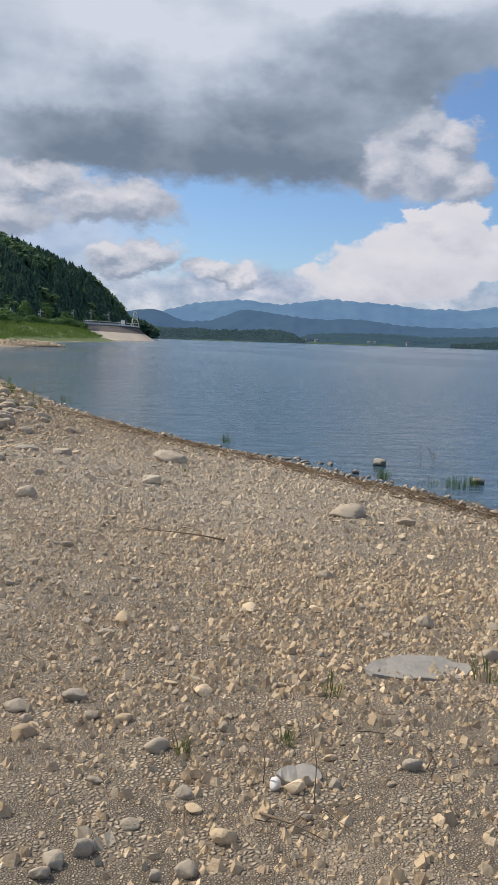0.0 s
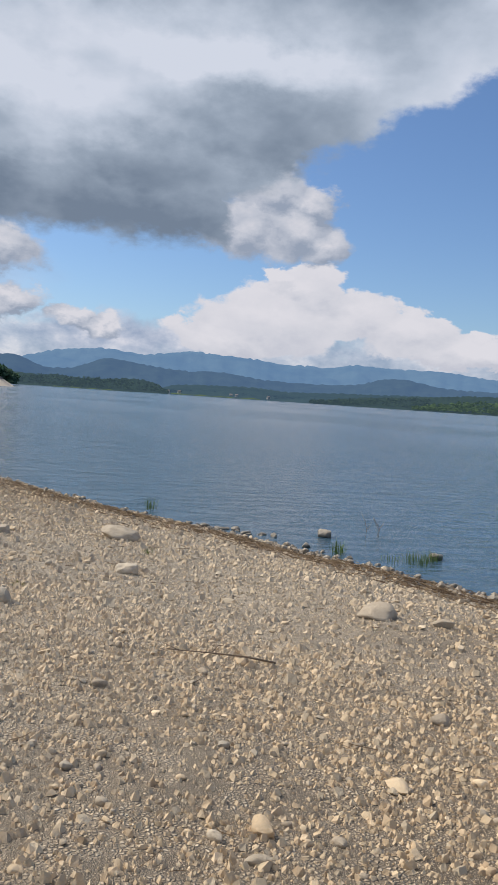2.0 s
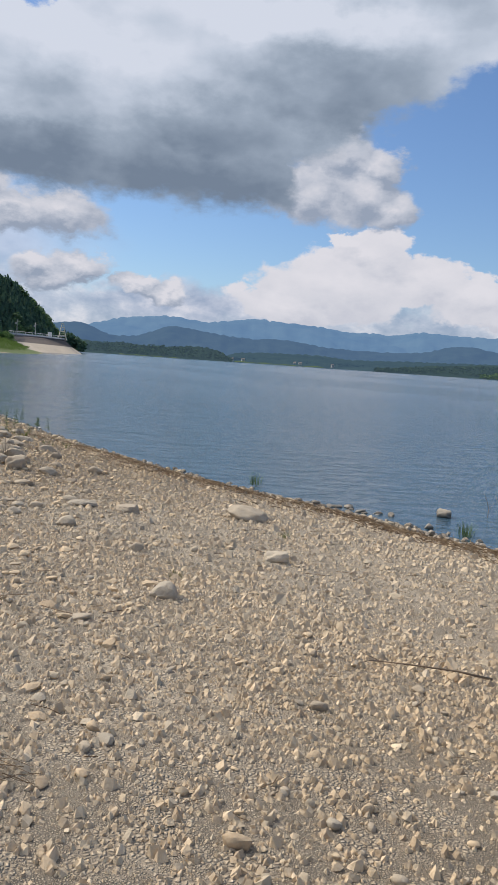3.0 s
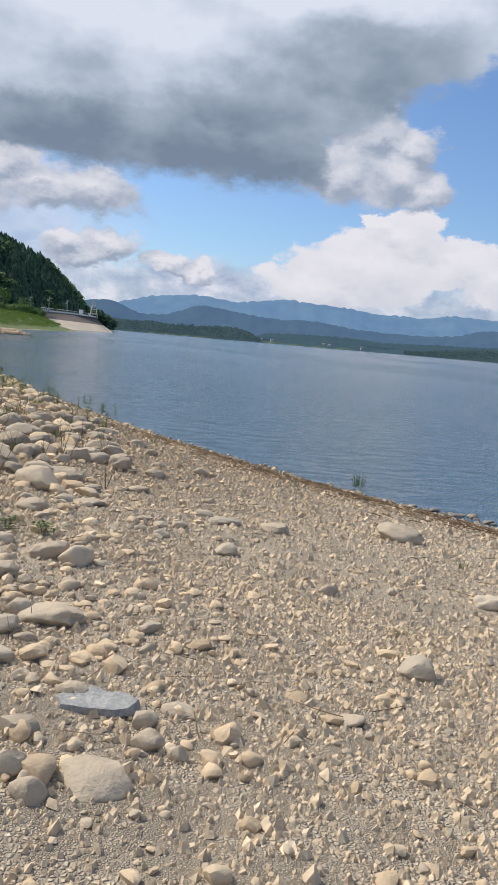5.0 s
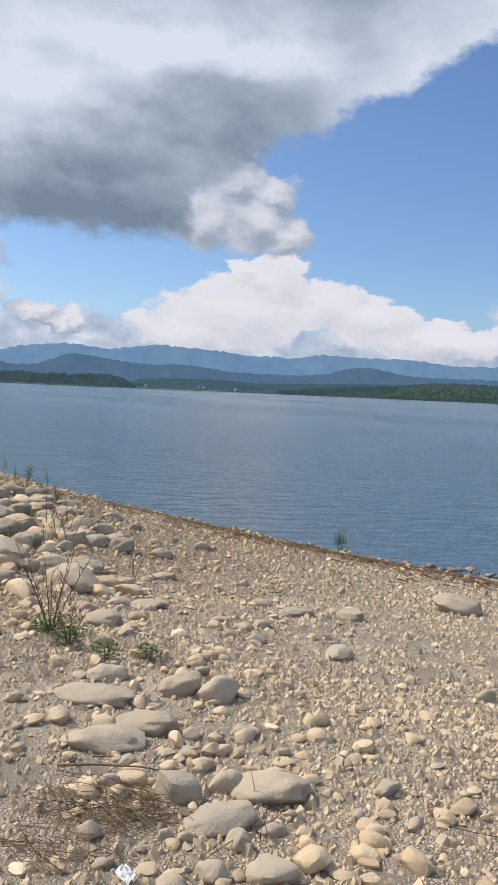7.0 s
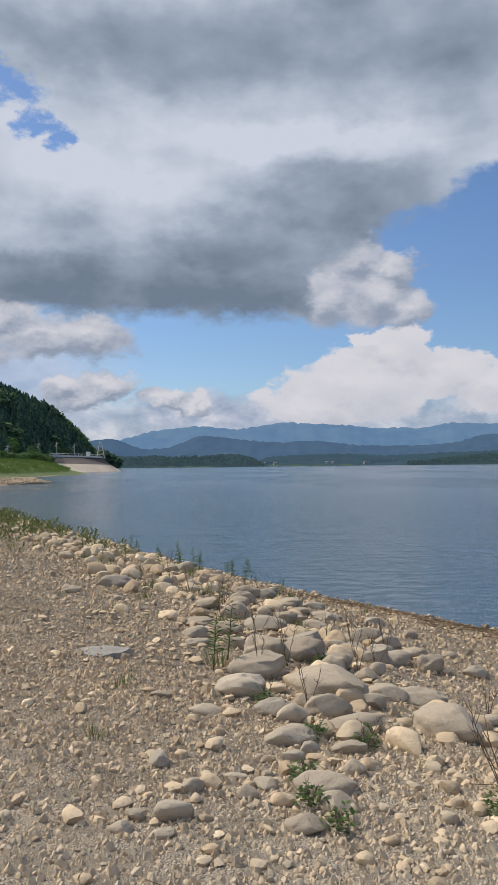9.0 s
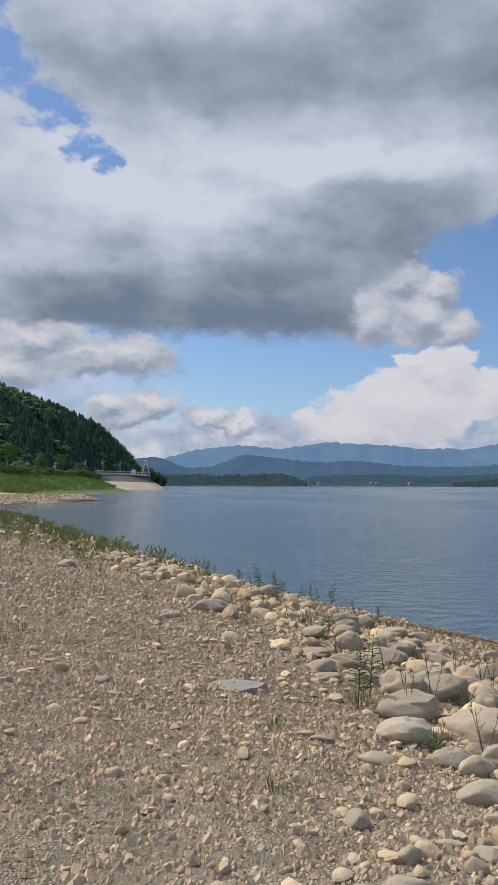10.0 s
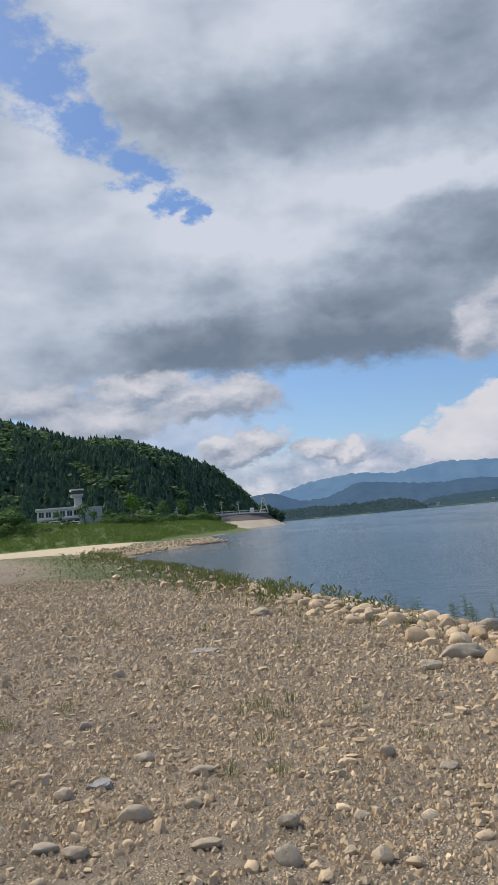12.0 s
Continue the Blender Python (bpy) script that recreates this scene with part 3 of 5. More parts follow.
def hill_z(az, r):
    foot = np.interp(az, (-100, -24, -14, -10, -7), (340, 330, 400, 520, 590))
    crest = np.interp(az, HILL_AZ, HILL_H)
    f = np.clip((r - foot) / (640 - foot), 0, 1)
    low = 7 * np.clip((foot - r) / 12, 0, 1)
    return 3 - low + crest * np.sin(f * math.pi / 2) ** 1.1 - 12 * np.clip((r - 660) / 100, 0, 1) + 1.5 * fbm(az * 0.7, r * 0.02, 3) * f


def polar(az, r):
    return EYE_X + r * np.sin(np.radians(az)), EYE_Y + r * np.cos(np.radians(az))


HA, HR = np.meshgrid(np.linspace(-100, -6.3, 190), np.linspace(325, 760, 40))
hx, hy = polar(HA, HR)
idx = np.arange(HA.size).reshape(HA.shape)
F = np.stack([idx[:-1, :-1], idx[1:, :-1], idx[1:, 1:], idx[:-1, 1:]], -1).reshape(-1, 4)
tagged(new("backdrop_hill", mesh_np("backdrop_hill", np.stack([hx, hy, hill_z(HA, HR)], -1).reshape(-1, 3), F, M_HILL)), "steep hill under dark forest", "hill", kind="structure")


def conifer_shape(rs, tiers=6, sides=6):
    """A ragged conifer crown of unit height: drooping tiers with uneven rims."""
    V, F = [], []
    for t in range(tiers):
        z0, z1 = 0.06 + 0.145 * t, 0.06 + 0.145 * t + 0.30 - 0.015 * t
        rad = 0.29 * (1 - t / (tiers + 0.9))
        c = len(V)
        V.append((rs.uniform(-0.01, 0.01), rs.uniform(-0.01, 0.01), min(1, z1)))
        for k in range(sides):
            a, q = 2 * math.pi * (k + rs.uniform(-0.3, 0.3)) / sides, rad * rs.uniform(0.45, 1.3)
            V.append((math.cos(a) * q, math.sin(a) * q, z0 + rs.uniform(-0.07, 0.05)))
        F += [(c, c + 1 + k, c + 1 + (k + 1) % sides) for k in range(sides)]
    return np.array(V), np.array(F)


def clump_shape(rs, n=50, flat=0.8):
    """A lobed leafy crown of unit height out of many small tilted, folded sprays of leaves."""
    V, F = [], []
    lobes = []
    for _ in range(9):
        w = rs.normal(size=3)
        w /= np.linalg.norm(w)
        lobes.append((w * (0.25, 0.25, 0.25 * flat) + (0, 0, 0.5), rs.uniform(0.15, 0.24)))
    for i in range(n):
        c0, rad = lobes[i % 9]
        w = rs.normal(size=3) + (0, 0, 0.35)
        w /= np.linalg.norm(w)
        c = c0 + w * rad * rs.uniform(0.75, 1.05)
        u = np.cross(w + rs.normal(0, 0.35, 3), (0.3, 0.2, 1))
        u /= np.linalg.norm(u)
        v = np.cross(w, u)
        size, o = rs.uniform(0.075, 0.13) * (64 / n) ** 0.45, len(V)
        V += [c + u * size, c + v * size * 0.7 + w * size * 0.3, c - u * size, c - v * size * 0.7 - w * size * 0.2]
        F += [(o, o + 1, o + 2), (o, o + 2, o + 3)]
    return np.array(V), np.array(F)


def scatter(shapes, pos, size, turn, rs, squash=None, tilt=None):
    """Many copies of a few shapes in one pair of arrays."""
    Vs, Fs, o = [], [], 0
    pick = rs.randint(0, len(shapes), len(pos))
    for k, (V, F) in enumerate(shapes):
        sel = np.where(pick == k)[0]
        if not len(sel):
            continue
        c, s = np.cos(turn[sel])[:, None], np.sin(turn[sel])[:, None]
        P = V[None] * (squash[sel][:, None, :] if squash is not None else np.ones((len(sel), 1, 3)))
        if tilt is not None:
            ct, st = np.cos(tilt[sel])[:, None], np.sin(tilt[sel])[:, None]
            P = np.stack([P[..., 0], P[..., 1] * ct - P[..., 2] * st, P[..., 1] * st + P[..., 2] * ct], -1)
        P = np.stack([P[..., 0] * c - P[..., 1] * s, P[..., 0] * s + P[..., 1] * c, P[..., 2]], -1)
        P = P * size[sel][:, None, None] + pos[sel][:, None, :]
        Vs.append(P.reshape(-1, 3))
        Fs.append((F[None] + (np.arange(len(sel)) * len(V))[:, None, None]).reshape(-1, F.shape[1]) + o)
        o += len(sel) * len(V)
    return np.concatenate(Vs), np.concatenate(Fs)


rs = np.random.RandomState(5)
conifers, clumps = [conifer_shape(rs) for _ in range(6)], [clump_shape(rs) for _ in range(6)]
n = 5900
taz = np.concatenate([rs.uniform(-33, -6.6, n), rs.uniform(-100, -33, 500)])
tr = rs.uniform(0, 1, len(taz)) ** 0.8
foot = np.interp(taz, (-100, -24, -14, -10, -7), (340, 330, 400, 520, 590))
tr = foot + 4 + tr * (690 - foot)
tx, ty = polar(taz, tr)
tz = hill_z(taz, tr)
patchy = fbm(taz * 0.5, tr * 0.02, 3) + 0.9 * (tr - foot) / (690 - foot) - 0.45
leafy = (patchy > -0.05) & (rs.uniform(0, 1, len(taz)) < 0.85)
for mask, shapes, lo, hi, label in ((~leafy, conifers, 8, 13, "dark conifer forest covering the hill"), (leafy, clumps, 7, 11.5, "leafy broadleaf forest among the conifers")):
    m = int(mask.sum())
    wide = rs.uniform(0.9, 1.4, (m, 1))
    V, F = scatter(shapes, np.stack([tx, ty, tz - 0.5], -1)[mask], rs.uniform(lo, hi, m), rs.uniform(0, 6.28, m), rs, np.concatenate([wide, wide, np.ones((m, 1))], 1))
    tagged(new("forest", mesh_np("forest", V, F, M_BROADLEAF if "leafy" in label else M_FOREST, False)), label, "forest", kind="stuff")

# wooded spur behind the landing
m = 420
saz, sr = rs.uniform(-7.6, -4.75, m), rs.uniform(770, 830, m)
sx, sy = polar(saz, sr)
V, F = scatter(conifers + clumps * 2, np.stack([sx, sy, 1 + 7 * ramp01(-saz, 4.6, 6.0)], -1), rs.uniform(9, 14, m), rs.uniform(0, 6.28, m), rs)
tagged(new("forest", mesh_np("forest", V, F, M_FOREST, False)), "dark trees on the spur behind the boat landing", "forest", kind="stuff")

# ---------------------------------------------------------------- pebbles and stones
def rock_shape(rs, level, flat=1.0, cuts=6, least=0.52):
    bm = bmesh.new()
    bmesh.ops.create_icosphere(bm, subdivisions=level, radius=1)
    off = Vector(rs.uniform(-50, 50, 3))
    for v in bm.verts:
        k = 1 + 0.30 * noise.noise(v.co * 0.9 + off) + 0.16 * noise.noise(v.co * 2.1 + off) + (0.05 * noise.noise(v.co * 5 + off) + 0.035 * noise.noise(v.co * 11 + off) if level > 2 else 0.05 * noise.noise(v.co * 5 + off))
        v.co *= k
    # a few worn flats
    for _ in range(cuts):
        w = Vector(rs.normal(size=3)).normalized()
        cut = rs.uniform(least, 0.88)
        for v in bm.verts:
            over = v.co.dot(w) - cut
            if over > 0:
                v.co -= w * over * 0.8
    bm.verts.index_update()
    V = np.array([v.co[:] for v in bm.verts]) * (1, 1, flat)
    F = np.array([[v.index for v in f.verts] for f in bm.faces])
    bm.free()
    return V, F


tiny = [rock_shape(rs, 1) for _ in range(12)]
medium = [rock_shape(rs, 2, 1.0, 10, 0.45) for _ in range(16)]
fine = [rock_shape(rs, 3, 1.0, 8, 0.55) for _ in range(14)]
grit = []
for _ in range(20):
    ring = [(math.cos(0.4 * math.pi * k) * rs.uniform(0.8, 1.2), math.sin(0.4 * math.pi * k) * rs.uniform(0.8, 1.2), rs.uniform(-0.5, -0.2)) for k in range(5)]
    crest = [(rs.uniform(0.25, 0.6), rs.uniform(-0.2, 0.45), rs.uniform(0.5, 0.95)), (rs.uniform(-0.6, -0.25), rs.uniform(-0.45, 0.2), rs.uniform(0.5, 0.95))]
    grit.append((np.array(ring + crest), np.array([(0, 1, 5), (1, 6, 5), (1, 2, 6), (2, 3, 6), (3, 4, 6), (4, 5, 6), (4, 0, 5)])))
large = [rock_shape(rs, 4, 1.0, 5, 0.66) for _ in range(14)]
smooth_boulder = rock_shape(np.random.RandomState(2), 4, 1.0, 1, 0.85)


def stone_meshes(shapes, mat):
    out = []
    for V, F in shapes:
        out.append(mesh_np("stone", V, F, mat, True, 38))
    return out


BIG_MESHES = stone_meshes(large, M_STONE)
SMALL_MESHES = stone_meshes(fine, M_STONE)


def put_stone(x, y, r, k, flat=0.62, rz=None, sink=0.35, label=None, mesh=None):
    """One river stone lying on the beach, r: half its length."""
    pool = BIG_MESHES if r > 0.13 else SMALL_MESHES
    ob = new("stone", pool[k % len(pool)] if mesh is None else mesh)
    rz = (k * 77.7) % 360 if rz is None else rz
    sz = r * flat
    ob.matrix_world = pose(x, y, max(float(land_z(x, y)), -0.025) + sz * (1 - 2 * sink) * 0.9, (k * 13) % 16 - 8, (k * 29) % 16 - 8, rz) @ Matrix.Diagonal((r, r * (0.58 + 0.06 * (k % 5)), sz, 1))
    if label is None:
        label = "large worn tan river boulder on the gravel" if r > 0.15 else "rounded dry grey-tan stone lying on gravel" if r > 0.08 else "small dry river stone on the beach gravel"
    return tagged(ob, label, "stone", "stones of the beach")


# stones of the cobble bar and the open beach: x, y, half length, height to length
BAR_FOOT_A = (
    (-3.47, 16.42, 0.153, 0.32), (-3.70, 16.20, 0.167, 0.26), (-3.42, 15.73, 0.092, 0.73), (-3.19, 15.82, 0.088, 0.75), (-3.02, 15.76, 0.147, 0.40),
    (-3.28, 15.52, 0.155, 0.26), (-3.10, 15.44, 0.062, 0.38), (-3.25, 15.34, 0.062, 0.75), (-3.18, 15.14, 0.091, 0.46), (-3.15, 15.03, 0.033, 0.75),
    (-3.01, 14.94, 0.044, 0.75), (-3.39, 15.14, 0.068, 0.74), (-3.29, 15.00, 0.087, 0.26), (-3.29, 14.78, 0.092, 0.75), (-3.19, 14.83, 0.029, 0.75),
    (-3.10, 14.83, 0.047, 0.26), (-3.15, 14.67, 0.035, 0.75), (-3.09, 14.66, 0.025, 0.69), (-3.24, 14.66, 0.020, 0.75), (-3.78, 15.45, 0.049, 0.75),
    (-3.70, 15.83, 0.054, 0.59), (-3.60, 16.02, 0.056, 0.42), (-3.00, 16.33, 0.061, 0.75), (-2.85, 16.12, 0.037, 0.75), (-3.26, 16.31, 0.048, 0.67),
)
BAR_FOOT_B = (
    (-3.29, 15.95, 0.035, 0.75), (-3.51, 15.41, 0.039, 0.75), (-3.44, 15.40, 0.036, 0.75), (-3.13, 14.93, 0.024, 0.75), (-2.76, 15.73, 0.034, 0.75),
    (-3.64, 14.73, 0.038, 0.59), (-3.68, 14.90, 0.032, 0.62), (-3.56, 14.69, 0.030, 0.61), (-3.48, 15.00, 0.033, 0.52), (-3.61, 14.83, 0.031, 0.51),
    (-3.54, 15.09, 0.078, 0.35), (-3.75, 15.24, 0.046, 0.57), (-3.61, 15.34, 0.026, 0.75),
)
BAR_SEAWARD_A = (
    (-3.77, 19.49, 0.227, 0.60), (-3.92, 20.60, 0.160, 0.43), (-3.66, 20.61, 0.247, 0.29), (-3.68, 18.50, 0.077, 0.75), (-3.57, 18.21, 0.126, 0.51),
    (-3.33, 23.00, 0.149, 0.62), (-3.45, 22.15, 0.155, 0.43), (-3.14, 21.98, 0.152, 0.66), (-3.17, 22.50, 0.143, 0.54), (-3.98, 21.14, 0.099, 0.62),
    (-3.83, 21.49, 0.103, 0.62), (-4.19, 21.53, 0.129, 0.75), (-3.69, 22.04, 0.153, 0.66), (-4.16, 20.19, 0.111, 0.75), (-2.83, 20.69, 0.119, 0.34),
    (-3.20, 18.93, 0.141, 0.26), (-2.66, 21.96, 0.119, 0.50), (-2.05, 22.70, 0.103, 0.64), (-2.29, 21.53, 0.098, 0.45), (-2.66, 22.79, 0.110, 0.42),
    (-3.30, 20.02, 0.122, 0.29), (-3.40, 18.94, 0.094, 0.42), (-3.70, 16.77, 0.178, 0.26), (-3.61, 17.14, 0.122, 0.33), (-3.04, 16.84, 0.108, 0.75),
)
BAR_SEAWARD_B = (
    (-3.23, 16.93, 0.118, 0.54), (-3.05, 17.21, 0.054, 0.65), (-3.01, 17.47, 0.071, 0.55), (-2.48, 18.08, 0.080, 0.50), (-2.51, 18.36, 0.077, 0.55),
    (-2.34, 18.49, 0.090, 0.41), (-2.66, 18.59, 0.079, 0.35), (-2.67, 18.18, 0.060, 0.38), (-1.98, 20.59, 0.066, 0.72), (-2.56, 17.05, 0.049, 0.75),
    (-2.11, 19.45, 0.103, 0.42), (-3.45, 17.92, 0.070, 0.48), (-4.62, 27.11, 0.231, 0.39), (-4.04, 23.89, 0.161, 0.44), (-3.70, 24.71, 0.095, 0.63),
    (-4.13, 28.12, 0.137, 0.56), (-4.09, 24.95, 0.154, 0.42), (-4.23, 24.23, 0.145, 0.33), (-3.05, 24.80, 0.139, 0.49), (-2.79, 23.93, 0.102, 0.55),
)
BAR_BOULDERS_A = (
    (-5.00, 24.20, 0.176, 0.64), (-5.50, 23.54, 0.187, 0.30), (-5.25, 22.86, 0.189, 0.48), (-5.15, 22.07, 0.107, 0.75), (-4.88, 21.73, 0.209, 0.57),
    (-4.49, 21.74, 0.211, 0.69), (-4.25, 21.35, 0.119, 0.68), (-3.55, 23.35, 0.218, 0.45), (-3.58, 22.37, 0.126, 0.75), (-4.99, 20.95, 0.274, 0.41),
    (-5.20, 20.13, 0.180, 0.55), (-4.49, 20.51, 0.304, 0.47), (-4.58, 19.84, 0.163, 0.60), (-5.00, 19.64, 0.132, 0.56), (-4.89, 19.51, 0.106, 0.75),
    (-4.73, 19.98, 0.097, 0.56), (-4.96, 19.13, 0.154, 0.40), (-4.45, 19.52, 0.204, 0.26), (-4.86, 18.94, 0.075, 0.75), (-4.86, 18.29, 0.152, 0.43),
    (-4.84, 18.05, 0.109, 0.43), (-4.70, 23.59, 0.218, 0.44), (-4.40, 23.99, 0.145, 0.71), (-4.34, 22.72, 0.219, 0.33), (-3.96, 22.76, 0.111, 0.59),
)
BAR_BOULDERS_B = (
    (-3.84, 22.51, 0.145, 0.42), (-3.72, 24.93, 0.206, 0.28), (-4.81, 25.73, 0.193, 0.54), (-4.35, 27.11, 0.189, 0.44), (-4.12, 25.93, 0.222, 0.38),
    (-3.71, 26.07, 0.176, 0.38), (-5.54, 22.39, 0.121, 0.56), (-5.53, 22.02, 0.132, 0.31), (-4.59, 18.97, 0.110, 0.45), (-4.64, 18.56, 0.081, 0.69),
    (-5.61, 18.25, 0.070, 0.75), (-5.79, 18.61, 0.078, 0.75), (-5.70, 17.87, 0.098, 0.63), (-5.88, 17.88, 0.059, 0.70), (-5.30, 18.16, 0.064, 0.75),
    (-5.20, 18.32, 0.076, 0.43), (-5.17, 18.46, 0.049, 0.52), (-5.36, 18.44, 0.067, 0.29), (-5.74, 17.68, 0.073, 0.32), (-5.94, 17.74, 0.065, 0.58),
    (-4.98, 18.79, 0.083, 0.51), (-5.49, 19.67, 0.107, 0.28), (-5.82, 19.93, 0.086, 0.35), (-5.04, 17.78, 0.102, 0.41),
)
LOWER_BEACH = (
    (-1.28, 16.99, 0.072, 0.65), (-1.96, 17.78, 0.111, 0.45), (-1.41, 18.97, 0.117, 0.48), (-1.90, 18.99, 0.147, 0.31), (-2.32, 14.78, 0.084, 0.30),
    (-2.44, 14.47, 0.071, 0.75), (-2.46, 14.64, 0.065, 0.59), (-2.60, 14.16, 0.118, 0.26), (-2.90, 14.17, 0.075, 0.75), (-2.81, 14.04, 0.073, 0.71),
    (-2.93, 14.45, 0.082, 0.57), (-2.78, 14.85, 0.079, 0.46), (-2.48, 15.75, 0.066, 0.61), (-2.32, 14.41, 0.048, 0.71), (-2.49, 15.45, 0.051, 0.64),
    (-1.05, 15.54, 0.111, 0.53), (-1.56, 14.86, 0.078, 0.34),
)
UPPER_BEACH = (
    (-8.55, 20.20, 0.071, 0.75), (-8.50, 19.69, 0.082, 0.75), (-9.70, 21.46, 0.080, 0.62), (-7.94, 21.51, 0.071, 0.69), (-9.21, 21.12, 0.085, 0.44),
    (-9.97, 31.70, 0.188, 0.60), (-10.87, 24.80, 0.090, 0.75), (-9.87, 26.10, 0.075, 0.49), (-9.46, 20.30, 0.095, 0.60), (-8.95, 19.87, 0.086, 0.36),
    (-8.04, 19.76, 0.065, 0.75), (-8.27, 21.00, 0.039, 0.75), (-10.04, 20.70, 0.082, 0.44), (-9.83, 19.85, 0.079, 0.45), (-9.63, 19.77, 0.077, 0.62),
    (-8.14, 20.33, 0.052, 0.52), (-10.27, 21.01, 0.042, 0.75), (-10.49, 22.48, 0.069, 0.55), (-9.14, 20.46, 0.054, 0.65), (-7.54, 21.25, 0.085, 0.34),
    (-6.76, 26.42, 0.254, 0.49), (-5.71, 31.23, 0.229, 0.55), (-7.26, 25.35, 0.143, 0.38),
)
START_BEACH_A = (
    (0.24, 11.29, 0.057, 0.60), (0.02, 11.19, 0.056, 0.48), (0.62, 10.88, 0.051, 0.59), (1.27, 10.60, 0.030, 0.75), (1.56, 10.71, 0.040, 0.75),
    (1.15, 10.42, 0.024, 0.75), (0.59, 10.37, 0.036, 0.43), (0.39, 10.15, 0.038, 0.75), (0.47, 10.22, 0.042, 0.75), (0.24, 12.11, 0.050, 0.44),
    (1.18, 11.60, 0.033, 0.64), (1.57, 13.44, 0.073, 0.53), (2.11, 15.86, 0.172, 0.37), (-0.01, 17.17, 0.119, 0.49), (2.66, 15.74, 0.092, 0.48),
    (2.05, 12.48, 0.062, 0.65), (2.26, 11.99, 0.064, 0.75), (0.88, 11.05, 0.029, 0.75), (-0.31, 13.85, 0.052, 0.66), (0.37, 10.09, 0.033, 0.75),
    (0.75, 10.56, 0.034, 0.75), (0.78, 10.14, 0.037, 0.75), (0.69, 10.12, 0.022, 0.75), (0.43, 10.62, 0.030, 0.48), (0.34, 11.11, 0.040, 0.50),
)
START_BEACH_B = (
    (0.08, 11.08, 0.030, 0.75),
)
LAID = BAR_FOOT_A + BAR_FOOT_B + BAR_SEAWARD_A + BAR_SEAWARD_B + BAR_BOULDERS_A + BAR_BOULDERS_B + LOWER_BEACH + UPPER_BEACH + START_BEACH_A + START_BEACH_B
k = 0
for x, y, r, flat in LAID:
    full = 1.14 if r > 0.09 else 1.0
    put_stone(x, y, r * full, k, min(flat * 1.1, 0.78), rz=(k * 77.7) % 50 - 25, sink=0.32)
    k += 1

# the long pale boulder near the water
put_stone(0.03, 19.75, 0.27, 6, 0.42, -12, 0.2, "long smooth pale boulder lying near the waterline", mesh_np("stone", *smooth_boulder, M_STONE))

# more boulders fill the bar and its far end
rs = np.random.RandomState(21)
taken = [row[:3] for row in LAID] + [(-2.66, 14.7, 0.2), (0.04, 19.75, 0.3)]
tries = 0
filler = []
while len(filler) < 300 and tries < 40000:
    tries += 1
    x, y = rs.uniform(-14, -2.5), rs.uniform(15, 46)
    s1, d1 = float(along(x, y)), float(inland(x, y))
    mid = np.interp(s1, (12, 14, 18, 21, 26, 30, 40), (9.2, 8.6, 7.0, 5.8, 3.8, 2.8, 2.4))
    wide = np.interp(s1, (14, 18, 22, 30, 40), (0.5, 0.9, 1.5, 1.5, 1.3))
    if abs(d1 - mid) > wide * rs.uniform(0.2, 1.2) or d1 < 0.4:
        continue
    r = (rs.uniform(0.07, 0.19) if s1 < 25 else rs.uniform(0.08, 0.24)) if s1 > 18 else rs.uniform(0.035, 0.08)
    if any(math.hypot(x - a, y - b) < 0.66 * (r + c) for a, b, c in taken):
        continue
    taken.append((x, y, r))
    filler.append((x, y, r))

# stones in the shallows and the little heap at the waterline
for x, y, r in ((2.8, 22.79, 0.085), (3.76, 22.94, 0.15), (3.3, 21.5, 0.07), (3.62, 21.1, 0.06), (3.15, 21.9, 0.10), (3.9, 20.6, 0.06), (5.1, 21.2, 0.13), (4.25, 19.9, 0.07), (4.5, 19.3, 0.08)):
    put_stone(x, y, r, k, 0.6, None, 0.1, "wet stone standing out of the shallow water")
    k += 1
for i in range(16):
    put_stone(1.55 + 0.075 * i + rs.uniform(-0.1, 0.1), 23.75 - 0.055 * i + rs.uniform(-0.22, 0.22), rs.uniform(0.05, 0.11), k, 0.45, None, 0.1, "stone of a low heap at the waterline")
    k += 1


def slab(x, y, z, length, width, thick, rz, tilt, label, mat, seed):
    """A broken flat stone with chipped edges."""
    r = random.Random(seed)
    bm = bmesh.new()
    n = 17
    lower, upper = [], []
    for i in range(n):
        a = 2 * math.pi * i / n
        q = r.uniform(0.9, 1.04) * (1 + 0.12 * math.sin(2 * a + seed) + 0.07 * math.sin(3 * a + 2 * seed))
        px, py = math.cos(a) * length / 2 * q, math.sin(a) * width / 2 * q
        lower.append(bm.verts.new((px * 1.04, py * 1.04, -thick)))
        upper.append(bm.verts.new((px * 0.96, py * 0.96, r.uniform(-0.006, 0.006))))
    bm.faces.new(upper)
    bm.faces.new(lower[::-1])
    for i in range(n):
        bm.faces.new((lower[i], lower[(i + 1) % n], upper[(i + 1) % n], upper[i]))
    bmesh.ops.triangulate(bm, faces=bm.faces[:])
    bmesh.ops.subdivide_edges(bm, edges=bm.edges[:], cuts=2, use_grid_fill=True)
    for v in bm.verts:
        v.co += Vector((noise.noise(v.co * 14), noise.noise(v.co * 14 + Vector((5, 0, 0))), noise.noise(v.co * 9 + Vector((0, 7, 0))))) * 0.011
    ob = part("flat_stone", bm, mat)
    ob.matrix_world = pose(x, y, z, tilt, tilt * 0.4, rz)
    return tagged(ob, label, "stone")


slab(-2.67, 14.75, float(land_z(-2.67, 14.75)) + 0.03, 0.33, 0.24, 0.035, -15, -3, "broken dark grey slate slab lying on cobbles", M_SLATE, 1)
